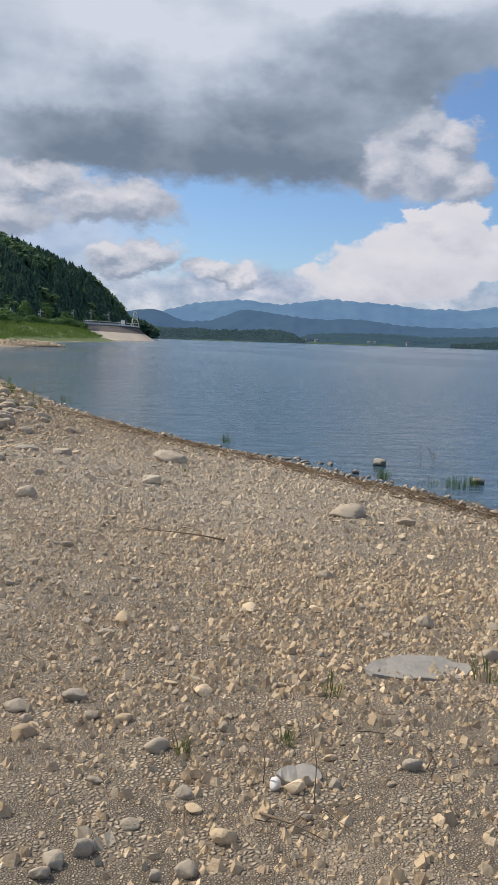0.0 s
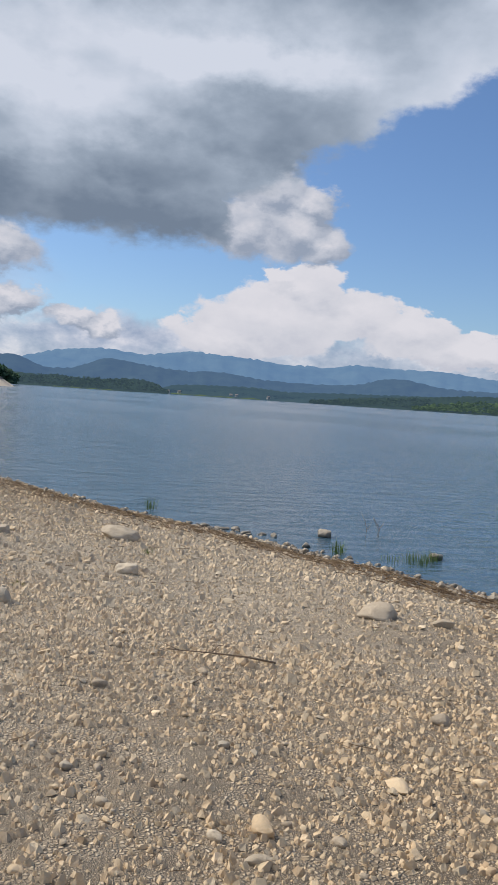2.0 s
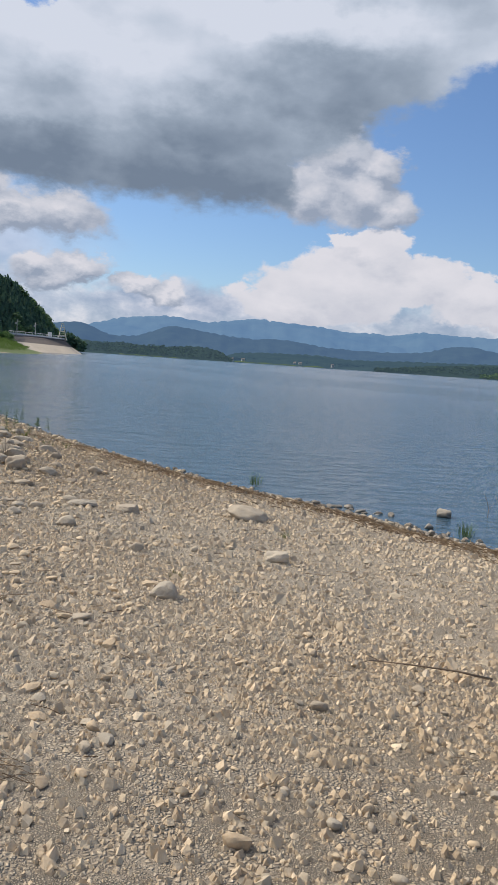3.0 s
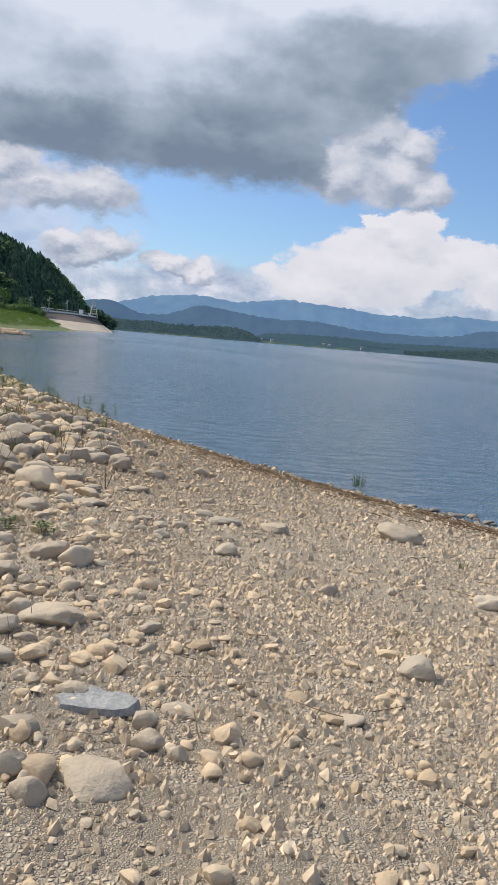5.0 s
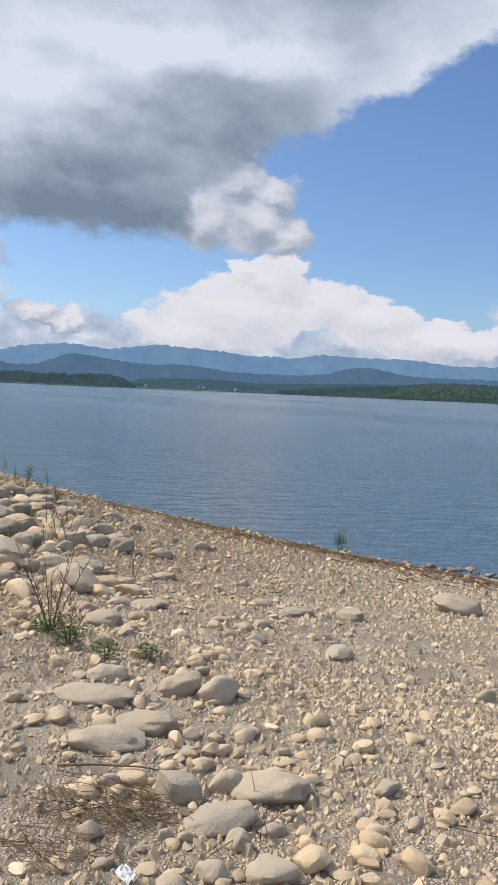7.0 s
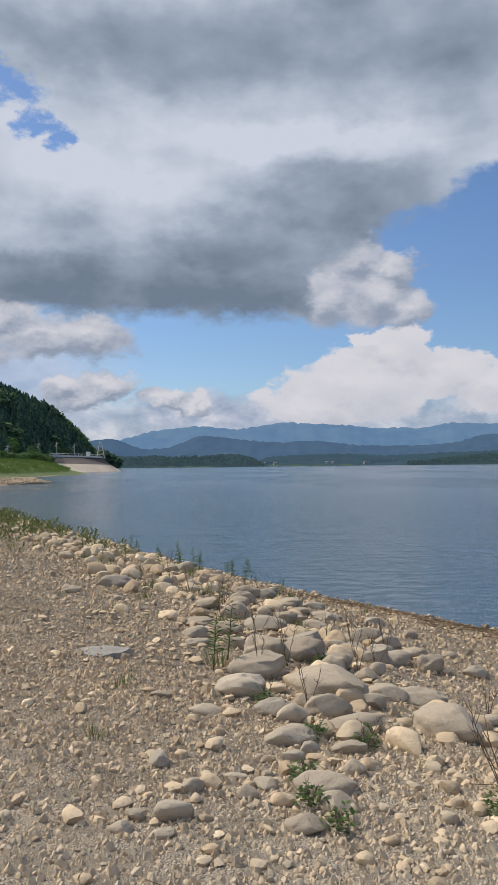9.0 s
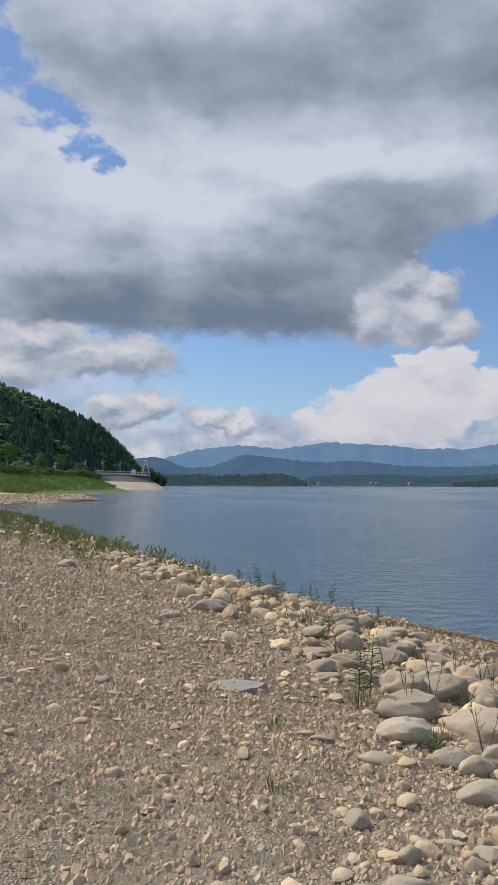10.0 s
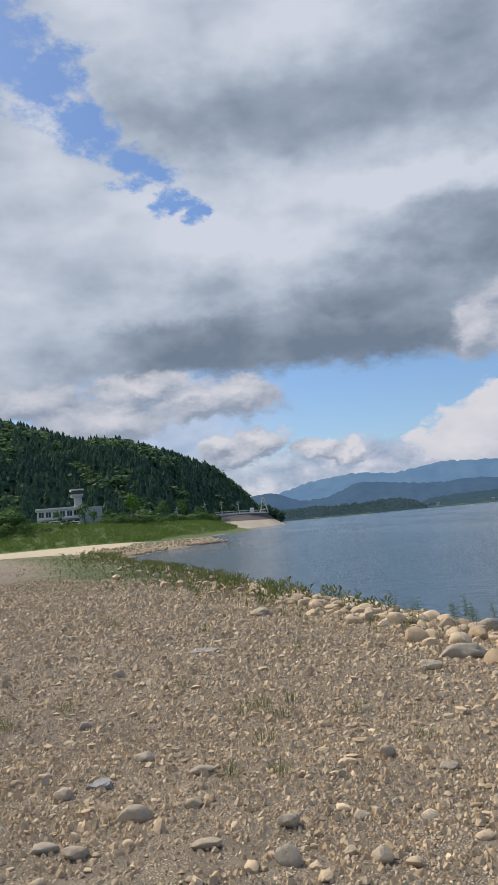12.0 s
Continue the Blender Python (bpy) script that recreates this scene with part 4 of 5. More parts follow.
slab(1.84, 11.75, float(land_z(1.84, 11.75)) + 0.018, 0.50, 0.34, 0.05, 12, 2, "broad flat grey stone half sunk in gravel", M_SLATESTONE, 2)
slab(1.15, 10.66, float(land_z(1.15, 10.66)) + 0.02, 0.17, 0.11, 0.04, 20, 3, "small flat grey stone half buried in sand", M_SLATESTONE, 3)
slab(-6.41, 21.29, float(land_z(-6.41, 21.29)) + 0.03, 0.55, 0.36, 0.06, 30, 2, "flat grey stone sunk in the gravel", M_SLATESTONE, 4)
slab(-9.84, 20.86, float(land_z(-9.84, 20.86)) + 0.03, 0.17, 0.11, 0.05, 10, 3, "small flat blue-grey stone on the gravel", M_SLATE, 5)
slab(-10.24, 26.68, float(land_z(-10.24, 26.68)) + 0.02, 0.5, 0.3, 0.05, 8, 2, "flat grey stone sunk in the gravel", M_SLATESTONE, 6)
for x, y, size in ((1.056, 10.6, 0.033), (-5.3, 16.3, 0.03)):
    put_stone(x, y, size, k, 0.7, None, 0.2, "small white quartz pebble on the sand", mesh_np("stone", *medium[k % 10], M_QUARTZ))
    k += 1

# ---------------------------------------------------------------- gravel
rs = np.random.RandomState(9)


def from_walk(x, y):
    """Metres from the line walked."""
    ax, ay, bx, by = 0.86, 8.0, -8.05, 15.6
    t = np.clip(((x - ax) * (bx - ax) + (y - ay) * (by - ay)) / ((bx - ax) ** 2 + (by - ay) ** 2), 0, 1)
    return np.hypot(x - ax - t * (bx - ax), y - ay - t * (by - ay))


def lay(x, y, r, shapes, flat=(0.42, 0.82), sink=0.2):
    m = len(x)
    sq = np.stack([np.ones(m), rs.uniform(0.6, 0.95, m), rs.uniform(*flat, m)], -1)
    pos = np.stack([x, y, land_z(x, y) + r * sq[:, 2] * (1 - 2 * sink)], -1)
    return scatter(shapes, pos, r, rs.uniform(0, 6.28, m), rs, sq, rs.normal(0, 0.2, m))


x, y, r = np.array(filler).T
V, F = lay(x, y, r, fine, (0.45, 0.75), 0.32)
tagged(new("bar_stones", mesh_np("bar_stones", V, F, M_COBBLE, True, 38)), "worn tan stones packed between the boulders", "stones", kind="stuff")

cand = 600000
x, y = rs.uniform(-22, 7.5, cand), rs.uniform(9.2, 48, cand)
dist, dw = from_walk(x, y), inland(x, y)
ahead = (x - 0.86) * 0.65 + (y - 8.0) * 0.76 > 0.6
sandy = ramp01(fbm(x * 0.55 + 9, y * 0.55, 4), -0.1, 0.7)
keep = ahead & (dw > 0.05) & (dist > 4.6) & (rs.uniform(0, 1, cand) < np.minimum(1, (7.5 / np.maximum(dist, 1)) ** 1.55) * (1 - 0.25 * sandy))
x, y, dist, dw = x[keep], y[keep], dist[keep], dw[keep]
r = np.clip(np.exp(rs.normal(math.log(0.0118), 0.5, len(x))) * np.maximum(1, dist / 7.0), 0.006, 0.06)
V, F = lay(x, y, r, grit, (0.65, 1.15), 0.36)
tagged(new("gravel", mesh_np("gravel", V, F, M_PEBBLE, False)), "loose pale grey-tan gravel covering the beach", "gravel", kind="stuff")

# finer gravel nearest the walk
cand = 112000
f, off = rs.uniform(-0.16, 1.5, cand), 1.4 + 3.9 * rs.uniform(0, 1, cand) ** 0.8
x, y = 0.86 - 8.9 * f + 0.65 * off + rs.uniform(-0.5, 0.5, cand), 8.0 + 7.6 * f + 0.76 * off + rs.uniform(-0.5, 0.5, cand)
ok = (inland(x, y) > 0.2) & (rs.uniform(0, 1, cand) > 0.5 * ramp01(fbm(x * 0.55 + 9, y * 0.55, 4), -0.1, 0.7))
x, y = x[ok], y[ok]
V, F = lay(x, y, np.clip(np.exp(rs.normal(math.log(0.0102), 0.48, len(x))), 0.005, 0.035), grit, (0.65, 1.15), 0.36)
tagged(new("gravel", mesh_np("gravel", V, F, M_PEBBLE, False)), "fine pale gravel with sand between", "gravel", kind="stuff")

# cobbles, more of them up the beach and on the bar
cand = 34000
x, y = rs.uniform(-20, 7, cand), rs.uniform(9.2, 44, cand)
s1, dw, dist = along(x, y), inland(x, y), from_walk(x, y)
mid = np.interp(s1, (8, 12, 14, 18, 21, 26, 30, 40), (10, 9.2, 8.6, 7.0, 5.8, 3.8, 2.8, 2.4))
near_bar = np.exp(-(((dw - mid) / 2.2) ** 2)) * ramp01(s1, 10, 14)
up = ramp01(s1, 12, 17) * ramp01(dw, 5, 8)
ok = (dw > 0.15) & ((x - 0.86) * 0.65 + (y - 8.0) * 0.76 > 1.0) & (dist > 1.6) & (rs.uniform(0, 1, cand) < (0.17 + 0.75 * near_bar + 0.34 * up) * np.minimum(1, 9 / dist))
x, y, dist, near_bar = x[ok], y[ok], dist[ok], near_bar[ok]
r = np.clip(np.exp(rs.normal(math.log(0.027), 0.4, len(x))) * (1 + 0.45 * near_bar), 0.013, 0.085)
for mask, shapes in ((dist < 6, medium), (dist >= 6, tiny)):
    V, F = lay(x[mask], y[mask], r[mask], shapes, (0.38, 0.7), 0.34)
    tagged(new("cobbles", mesh_np("cobbles", V, F, M_COBBLE, True, 36)), "scattered rounded cobbles on the gravel", "cobbles", kind="stuff")

# dark wet pebbles along the water's edge
m = 2600
y = rs.uniform(16, 40, m)
x = shore_x(y) - rs.normal(0.02, 0.22, m) / 0.84
V, F = lay(x, y, np.clip(np.exp(rs.normal(math.log(0.035), 0.4, m)), 0.015, 0.09), tiny, (0.5, 0.8), 0.1)
tagged(new("wet_pebbles", mesh_np("wet_pebbles", V, F, M_PEBBLE, True, 28)), "dark wet pebbles along the waterline", "pebbles", kind="stuff")

# single pebbles that the walk passes closest
MEDIUM_MESHES = [mesh_np("pebble", V, F, M_STONE, True, 38) for V, F in medium]
for i in range(300):
    f = rs.uniform(0, 1)
    off = rs.uniform(2.3, 4.6)
    x, y = 0.86 - 8.9 * f + 0.65 * off + rs.uniform(-0.4, 0.4), 8.0 + 7.6 * f + 0.76 * off + rs.uniform(-0.4, 0.4)
    r = float(np.clip(math.exp(rs.normal(math.log(0.022), 0.35)), 0.013, 0.05))
    ob = new("pebble", MEDIUM_MESHES[i % 16])
    sz = r * rs.uniform(0.5, 0.8)
    ob.matrix_world = pose(x, y, float(land_z(x, y)) + sz * 0.35, rs.uniform(-14, 14), rs.uniform(-14, 14), rs.uniform(0, 360)) @ Matrix.Diagonal((r, r * rs.uniform(0.65, 0.95), sz, 1))
    ob.parent = ground

# ---------------------------------------------------------------- drift litter, twigs and branches
def sticks(x, y, length, turn, lift, thick, name, label, mat, tilt=0.12):
    """Loose stalks lying about, as one mesh of thin bent three-sided rods."""
    m = len(x)
    c, s2 = np.cos(turn), np.sin(turn)
    tl = rs.normal(0, tilt, m)
    z = land_z(x, y) + lift
    V = np.zeros((m, 9, 3))
    for j, f in enumerate((-0.5, 0.0, 0.5)):
        bend = rs.normal(0, 0.06, m) * length * (1 - abs(f) * 2)
        for q in range(3):
            a = 2 * math.pi * q / 3
            side, up = math.cos(a) * thick, math.sin(a) * thick
            V[:, j * 3 + q, 0] = x + c * f * length - s2 * (side + bend)
            V[:, j * 3 + q, 1] = y + s2 * f * length + c * (side + bend)
            V[:, j * 3 + q, 2] = z + up + np.abs(tl) * length * (f + 0.5)
    F0 = np.array([(j * 3 + q, j * 3 + (q + 1) % 3, j * 3 + 3 + (q + 1) % 3, j * 3 + 3 + q) for j in range(2) for q in range(3)])
    F = (F0[None] + (np.arange(m) * 9)[:, None, None]).reshape(-1, 4)
    return tagged(new(name, mesh_np(name, V.reshape(-1, 3), F, mat, False)), label, "driftwood", kind="stuff")


rs = np.random.RandomState(31)
m = 5600
y = rs.uniform(14, 29.5, m)
off = np.abs(rs.normal(0.0, 0.62, m)) + 0.22 + 0.35 * fbm(y * 0.6, y * 0 + 3, 3)
x = shore_x(y) - off / 0.84
turn = rs.normal(math.radians(123), 0.5, m)
sticks(x, y, rs.uniform(0.04, 0.24, m), turn, rs.uniform(0.0, 0.05, m), rs.uniform(0.002, 0.006, m), "drift_litter", "brown reed litter washed up along the waterline", M_LITTER)
for cx, cy, n, rad in ((-3.75, 15.64, 90, 0.16), (-3.58, 15.58, 50, 0.10), (-3.5, 14.82, 120, 0.13), (-3.64, 14.7, 150, 0.14), (-3.8, 14.6, 150, 0.16), (-1.72, 12.95, 26, 0.12), (-3.85, 15.36, 60, 0.16)):
    a, q = rs.uniform(0, 6.28, n), rad * np.sqrt(rs.uniform(0, 1, n))
    sticks(cx + np.cos(a) * q * 1.5, cy + np.sin(a) * q, rs.uniform(0.04, 0.24, n), rs.normal(2.6, 0.7, n), rs.uniform(0.01, 0.035, n), rs.uniform(0.001, 0.0024, n), "twig_pile", "pile of dry brown stalks caught among cobbles", M_LITTER)
m = 260
f, off = rs.uniform(0, 1.1, m), rs.uniform(2.0, 9.0, m)
sticks(0.86 - 8.9 * f + 0.65 * off, 8.0 + 7.6 * f + 0.76 * off, rs.uniform(0.05, 0.22, m), rs.uniform(0, 6.28, m), rs.uniform(0.01, 0.025, m), rs.uniform(0.0012, 0.003, m), "twigs", "thin dry twigs scattered over the gravel", M_DRY)


def branch(points, r0, label, forks=()):
    """A dead branch on the ground, with its forks."""
    x, y, z = points[0]
    root = thing("fallen_branch", x, y, z, label, "branch")
    for i, line in enumerate([points, *forks]):
        bm = bmesh.new()
        pts = [(px - x, py - y, pz - z) for px, py, pz in line]
        tube(bm, pts, [r0 * (1 if i == 0 else 0.6) * (1 - 0.75 * j / (len(pts) - 1)) for j in range(len(pts))], 6)
        part("stem" if i == 0 else "twig", bm, M_BARK, root, smooth=True)
    return root


def on(x, y, up=0.0):
    return (x, y, float(land_z(x, y)) + up)


branch([on(0.86, 14.46, 0.03), on(0.66, 14.50, 0.05), on(0.44, 14.56, 0.04), on(0.22, 14.60, 0.03), on(0.12, 14.68, 0.05)], 0.0075, "thin dead branch lying across the gravel",
       [[on(0.44, 14.56, 0.04), on(0.50, 14.66, 0.07), on(0.60, 14.72, 0.05)], [on(0.22, 14.60, 0.03), on(0.14, 14.53, 0.05), on(0.06, 14.52, 0.03)]])
branch([on(1.0, 10.42, 0.02), on(1.1, 10.36, 0.02), on(1.2, 10.27, 0.015)], 0.005, "small dry twig lying on sand", [[on(1.1, 10.36, 0.02), on(1.14, 10.4, 0.03), on(1.17, 10.41, 0.02)]])
branch([on(-3.9, 15.95, 0.02), on(-3.75, 15.9, 0.05), on(-3.55, 15.86, 0.06), on(-3.4, 15.83, 0.05)], 0.007, "crooked dry stalk resting on the cobbles")

litter = bmesh.new()
bmesh.ops.create_grid(litter, x_segments=7, y_segments=9, size=0.03)
for v in litter.verts:
    v.co = Vector((v.co.x * 0.8, v.co.y * 1.2, 0.02 + 0.018 * noise.noise(v.co * 60) + 0.010 * noise.noise(v.co * 140)))
bmesh.ops.solidify(litter, geom=litter.faces[:], thickness=0.002)
ob = part("crumpled_paper", litter, M_PAPER)
ob.matrix_world = pose(-3.68, 15.12, float(land_z(-3.68, 15.12)) + 0.02, 12, -10, 30)
tagged(ob, "crumpled scrap of white paper on dry stalks", "litter")


# ---------------------------------------------------------------- grasses, weeds and reeds
def blades(bm, n, height, spread, width, r, lean=0.35):
    for _ in range(n):
        a, q = r.uniform(0, 6.28), spread * math.sqrt(r.random())
        base = Vector((math.cos(a) * q, math.sin(a) * q, 0))
        h = height * r.uniform(0.55, 1.0)
        way = Vector((math.cos(a + r.uniform(-0.8, 0.8)), math.sin(a + r.uniform(-0.8, 0.8)), 0)) * lean * r.uniform(0.3, 1.3)
        side = Vector((-way.y, way.x, 0)).normalized() * width
        p = [base, base + way * h * 0.35 + Vector((0, 0, h * 0.55)), base + way * h + Vector((0, 0, h))]
        v = [bm.verts.new(p[0] - side), bm.verts.new(p[0] + side), bm.verts.new(p[1] - side * 0.8), bm.verts.new(p[1] + side * 0.8), bm.verts.new(p[2])]
        bm.faces.new((v[0], v[1], v[3], v[2]))
        bm.faces.new((v[2], v[3], v[4]))


def tuft(x, y, height, spread, n, seed, label, mat, z=None, category="grass", lean=0.35, width=0.0035):
    bm = bmesh.new()
    blades(bm, n, height, spread, width, random.Random(seed), lean)
    ob = part("grass_tuft", bm, mat)
    ob.matrix_world = pose(x, y, float(land_z(x, y)) if z is None else z)
    return tagged(ob, label, category)


TUFTS = ((1.36, 11.42, 0.12, 0.06), (1.12, 10.95, 0.07, 0.04), (2.15, 11.65, 0.16, 0.07), (2.05, 11.0, 0.13, 0.08), (0.72, 10.85, 0.08, 0.03), (-8.86, 21.86, 0.16, 0.10), (-9.17, 22.87, 0.13, 0.10),
         (-9.0, 23.03, 0.15, 0.09), (-8.8, 22.75, 0.11, 0.08), (-8.76, 23.35, 0.14, 0.09), (-8.67, 21.06, 0.12, 0.09), (-9.01, 21.0, 0.12, 0.07), (-10.01, 24.17, 0.14, 0.09), (-10.92, 23.1, 0.14, 0.08),
         (-12.51, 29.99, 0.36, 0.14), (-11.19, 22.49, 0.16, 0.09), (-8.91, 26.9, 0.22, 0.10), (-7.34, 25.1, 0.10, 0.16), (-8.22, 22.92, 0.12, 0.14), (-10.51, 28.56, 0.2, 0.1), (-7.61, 22.1, 0.13, 0.1),
         (-6.14, 20.18, 0.14, 0.09), (-6.2, 19.0, 0.12, 0.07), (-0.95, 16.2, 0.06, 0.05), (0.3, 18.6, 0.08, 0.06))
for i, (x, y, h, q) in enumerate(TUFTS):
    tuft(x, y, h, q, 34, i, "small tuft of thin green grass in gravel", M_GRASS, lean=0.6, width=0.0022)
tuft(3.55, 21.45, 0.26, 0.13, 70, 50, "tuft of green grass growing in the shallows", M_WEED, -0.01)
tuft(4.62, 20.85, 0.22, 0.22, 90, 51, "patch of green reeds standing in shallow water", M_WEED, -0.02, lean=0.15)
tuft(4.95, 21.0, 0.24, 0.16, 60, 52, "patch of green reeds standing in shallow water", M_WEED, -0.02, lean=0.15)
tuft(4.25, 20.95, 0.18, 0.16, 26, 54, "thin reeds standing in shallow water", M_WEED, -0.02, lean=0.12)
tuft(0.84, 25.3, 0.30, 0.13, 50, 53, "tuft of grass at the waterline", M_WEED, 0.02)
for i, (x, y) in enumerate(((4.55, 23.0), (4.75, 22.95), (4.85, 23.15))):
    root = thing("dead_reed", x, y, -0.05, "bent dead reed standing out of the water", "reed")
    bm = bmesh.new()
    tube(bm, [(0, 0, 0), (0.02, 0, 0.2), (-0.03 - 0.03 * i, 0.01, 0.36), (-0.10, 0.02, 0.50 - 0.05 * i)], [0.006, 0.005, 0.004, 0.002], 5)
    part("stem", bm, M_BARK, root, smooth=True)
    bm = bmesh.new()
    tube(bm, [(0.02, 0, 0.2), (0.08, 0, 0.27), (0.10, 0, 0.33)], [0.003, 0.003, 0.001], 4)
    part("side_shoot", bm, M_BARK, root, smooth=True)


def weed(height, seed, name="weed", bushy=1.0):
    """An upright leafy weed: a stem and whorls of narrow leaves."""
    r = random.Random(seed)
    root = thing(name, 0, 0, 0, "upright green leafy weed among the shore stones", "weed", "weeds on the shore")
    bm = bmesh.new()
    top = Vector((r.uniform(-0.08, 0.08), r.uniform(-0.08, 0.08), 1)) * height
    tube(bm, [(0, 0, -0.03), top * 0.35 + Vector((0.01, 0, 0)), top * 0.7, top], [0.006, 0.005, 0.004, 0.0015], 5)
    part("stem", bm, M_WEEDSTEM, root, smooth=True)
    bm = bmesh.new()
    n = int(34 * bushy)
    for i in range(n):
        f = 0.25 + 0.75 * i / n
        p = top * f
        a, ln = i * 2.4 + r.uniform(-0.3, 0.3), height * r.uniform(0.16, 0.26) * (1.1 - 0.55 * f) * (0.7 + 0.3 * bushy)
        out = Vector((math.cos(a), math.sin(a), r.uniform(0.15, 0.7)))
        side = Vector((-math.sin(a), math.cos(a), 0)) * ln * 0.16
        v = [bm.verts.new(p), bm.verts.new(p + out * ln * 0.5 + side), bm.verts.new(p + out * ln - Vector((0, 0, ln * 0.25))), bm.verts.new(p + out * ln * 0.5 - side)]
        bm.faces.new((v[0], v[1], v[2]))
        bm.faces.new((v[0], v[2], v[3]))
    part("leaves", bm, M_WEED, root)
    return root


kinds = [weed(0.34 + 0.05 * i, 60 + i, "weed", 0.8 + 0.25 * (i % 3)) for i in range(5)]
spots = [(-3.9, 28.3), (-5.82, 31.83), (-5.35, 31.2), (-4.75, 30.2), (-4.5, 29.9), (-4.14, 26.86), (-5.22, 24.71), (-5.4, 21.03), (-5.26, 21.3), (-5.29, 35.96), (-4.66, 34.8), (-4.6, 34.6), (-4.53, 33.8), (-4.08, 33.16), (-6.95, 30.91), (-5.81, 32.77), (-7.26, 29.06), (-6.19, 31.29), (-7.06, 36.6), (-7.2, 36.3), (-7.5, 33.8), (-7.0, 33.6)]
rs = np.random.RandomState(44)
while len(spots) < 100:
    y = 31 + 32 * rs.uniform(0, 1) ** 0.75
    d1 = rs.uniform(0.7, 3.6) + 0.04 * (y - 28)
    spots.append((float(shore_x(y)) - d1 / 0.84, y))
for i, (x, y) in enumerate(spots):
    src = kinds[i % 5]
    m4 = pose(x, y, float(land_z(x, y)), rs.uniform(-9, 9), rs.uniform(-9, 9), rs.uniform(0, 360))
    if i < 5:
        src.matrix_world = m4
    else:
        copy_thing(src, m4 @ Matrix.Scale(rs.uniform(0.85, 1.2), 4))

# the thick green fringe farther round the bay
m = 620
y = 34 + 95 * rs.uniform(0, 1, m) ** 0.9
d1 = np.abs(rs.normal(0, 2.2, m)) + 1.0
x = shore_x(y) - d1 / 0.9
weed_shapes = []
for i in range(6):
    r = random.Random(90 + i)
    V, F = [], []
    for j in range(34):
        a, f = j * 2.4, 0.1 + 0.9 * j / 34
        px, py, ln = r.uniform(-0.3, 0.3), r.uniform(-0.3, 0.3), r.uniform(0.12, 0.24)
        o = len(V)
        V += [(px, py, f * 0.7), (px + math.cos(a) * ln * 0.5 - math.sin(a) * 0.035, py + math.sin(a) * ln * 0.5 + math.cos(a) * 0.035, f + 0.04), (px + math.cos(a) * ln, py + math.sin(a) * ln, f)]
        F.append((o, o + 1, o + 2))
    weed_shapes.append((np.array(V), np.array(F)))
V, F = scatter(weed_shapes, np.stack([x, y, land_z(x, y) - 0.03], -1), rs.uniform(0.22, 0.6, m), rs.uniform(0, 6.28, m), rs)
tagged(new("weed_fringe", mesh_np("weed_fringe", V, F, M_GRASS, False)), "thick fringe of green weeds along the shore", "weeds", kind="stuff")

# rank growth on the bank
m = 3800
baz, br = rs.uniform(-30, -8, m), rs.uniform(0, 1, m)
bx, by = polar(baz, np.interp(baz, (-30, -14, -8), (172, 176, 300)) + br * np.interp(baz, (-30, -14, -8), (60, 120, 150)))
ok = (by > bank_foot(bx) + 1) & (inland(bx, by) > 2)
bx, by = bx[ok], by[ok]
V, F = scatter(weed_shapes, np.stack([bx, by, land_z(bx, by) - 0.1], -1), rs.uniform(0.7, 1.8, len(bx)), rs.uniform(0, 6.28, len(bx)), rs, np.tile((1.6, 1.6, 0.75), (len(bx), 1)))
tagged(new("bank_growth", mesh_np("bank_growth", V, F, M_BANK, False)), "rank green grass and weeds covering the bank", "grass", kind="stuff")

# thin grass among the boulders and on the flat behind the fringe
m = 2400
y = np.concatenate([rs.uniform(26, 40, 240), rs.uniform(38, 100, m - 240)])
d1 = np.where(y < 40, rs.uniform(1.8, 5.0, m), np.abs(rs.normal(3, 3, m)) + 1)
x = shore_x(y) - d1 / 0.84
blade_shapes = []
for i in range(5):
    bm = bmesh.new()
    blades(bm, 9, 1.0, 0.25, 0.03, random.Random(i), 0.5)
    bmesh.ops.triangulate(bm, faces=bm.faces[:])
    bm.verts.index_update()
    blade_shapes.append((np.array([v.co[:] for v in bm.verts]), np.array([[v.index for v in f.verts] for f in bm.faces])))
    bm.free()
V, F = scatter(blade_shapes, np.stack([x, y, land_z(x, y)], -1), rs.uniform(0.07, 0.2, m), rs.uniform(0, 6.28, m), rs)
tagged(new("shore_grass", mesh_np("shore_grass", V, F, M_GRASS, False)), "thin yellow-green grass between the shore stones", "grass", kind="stuff")


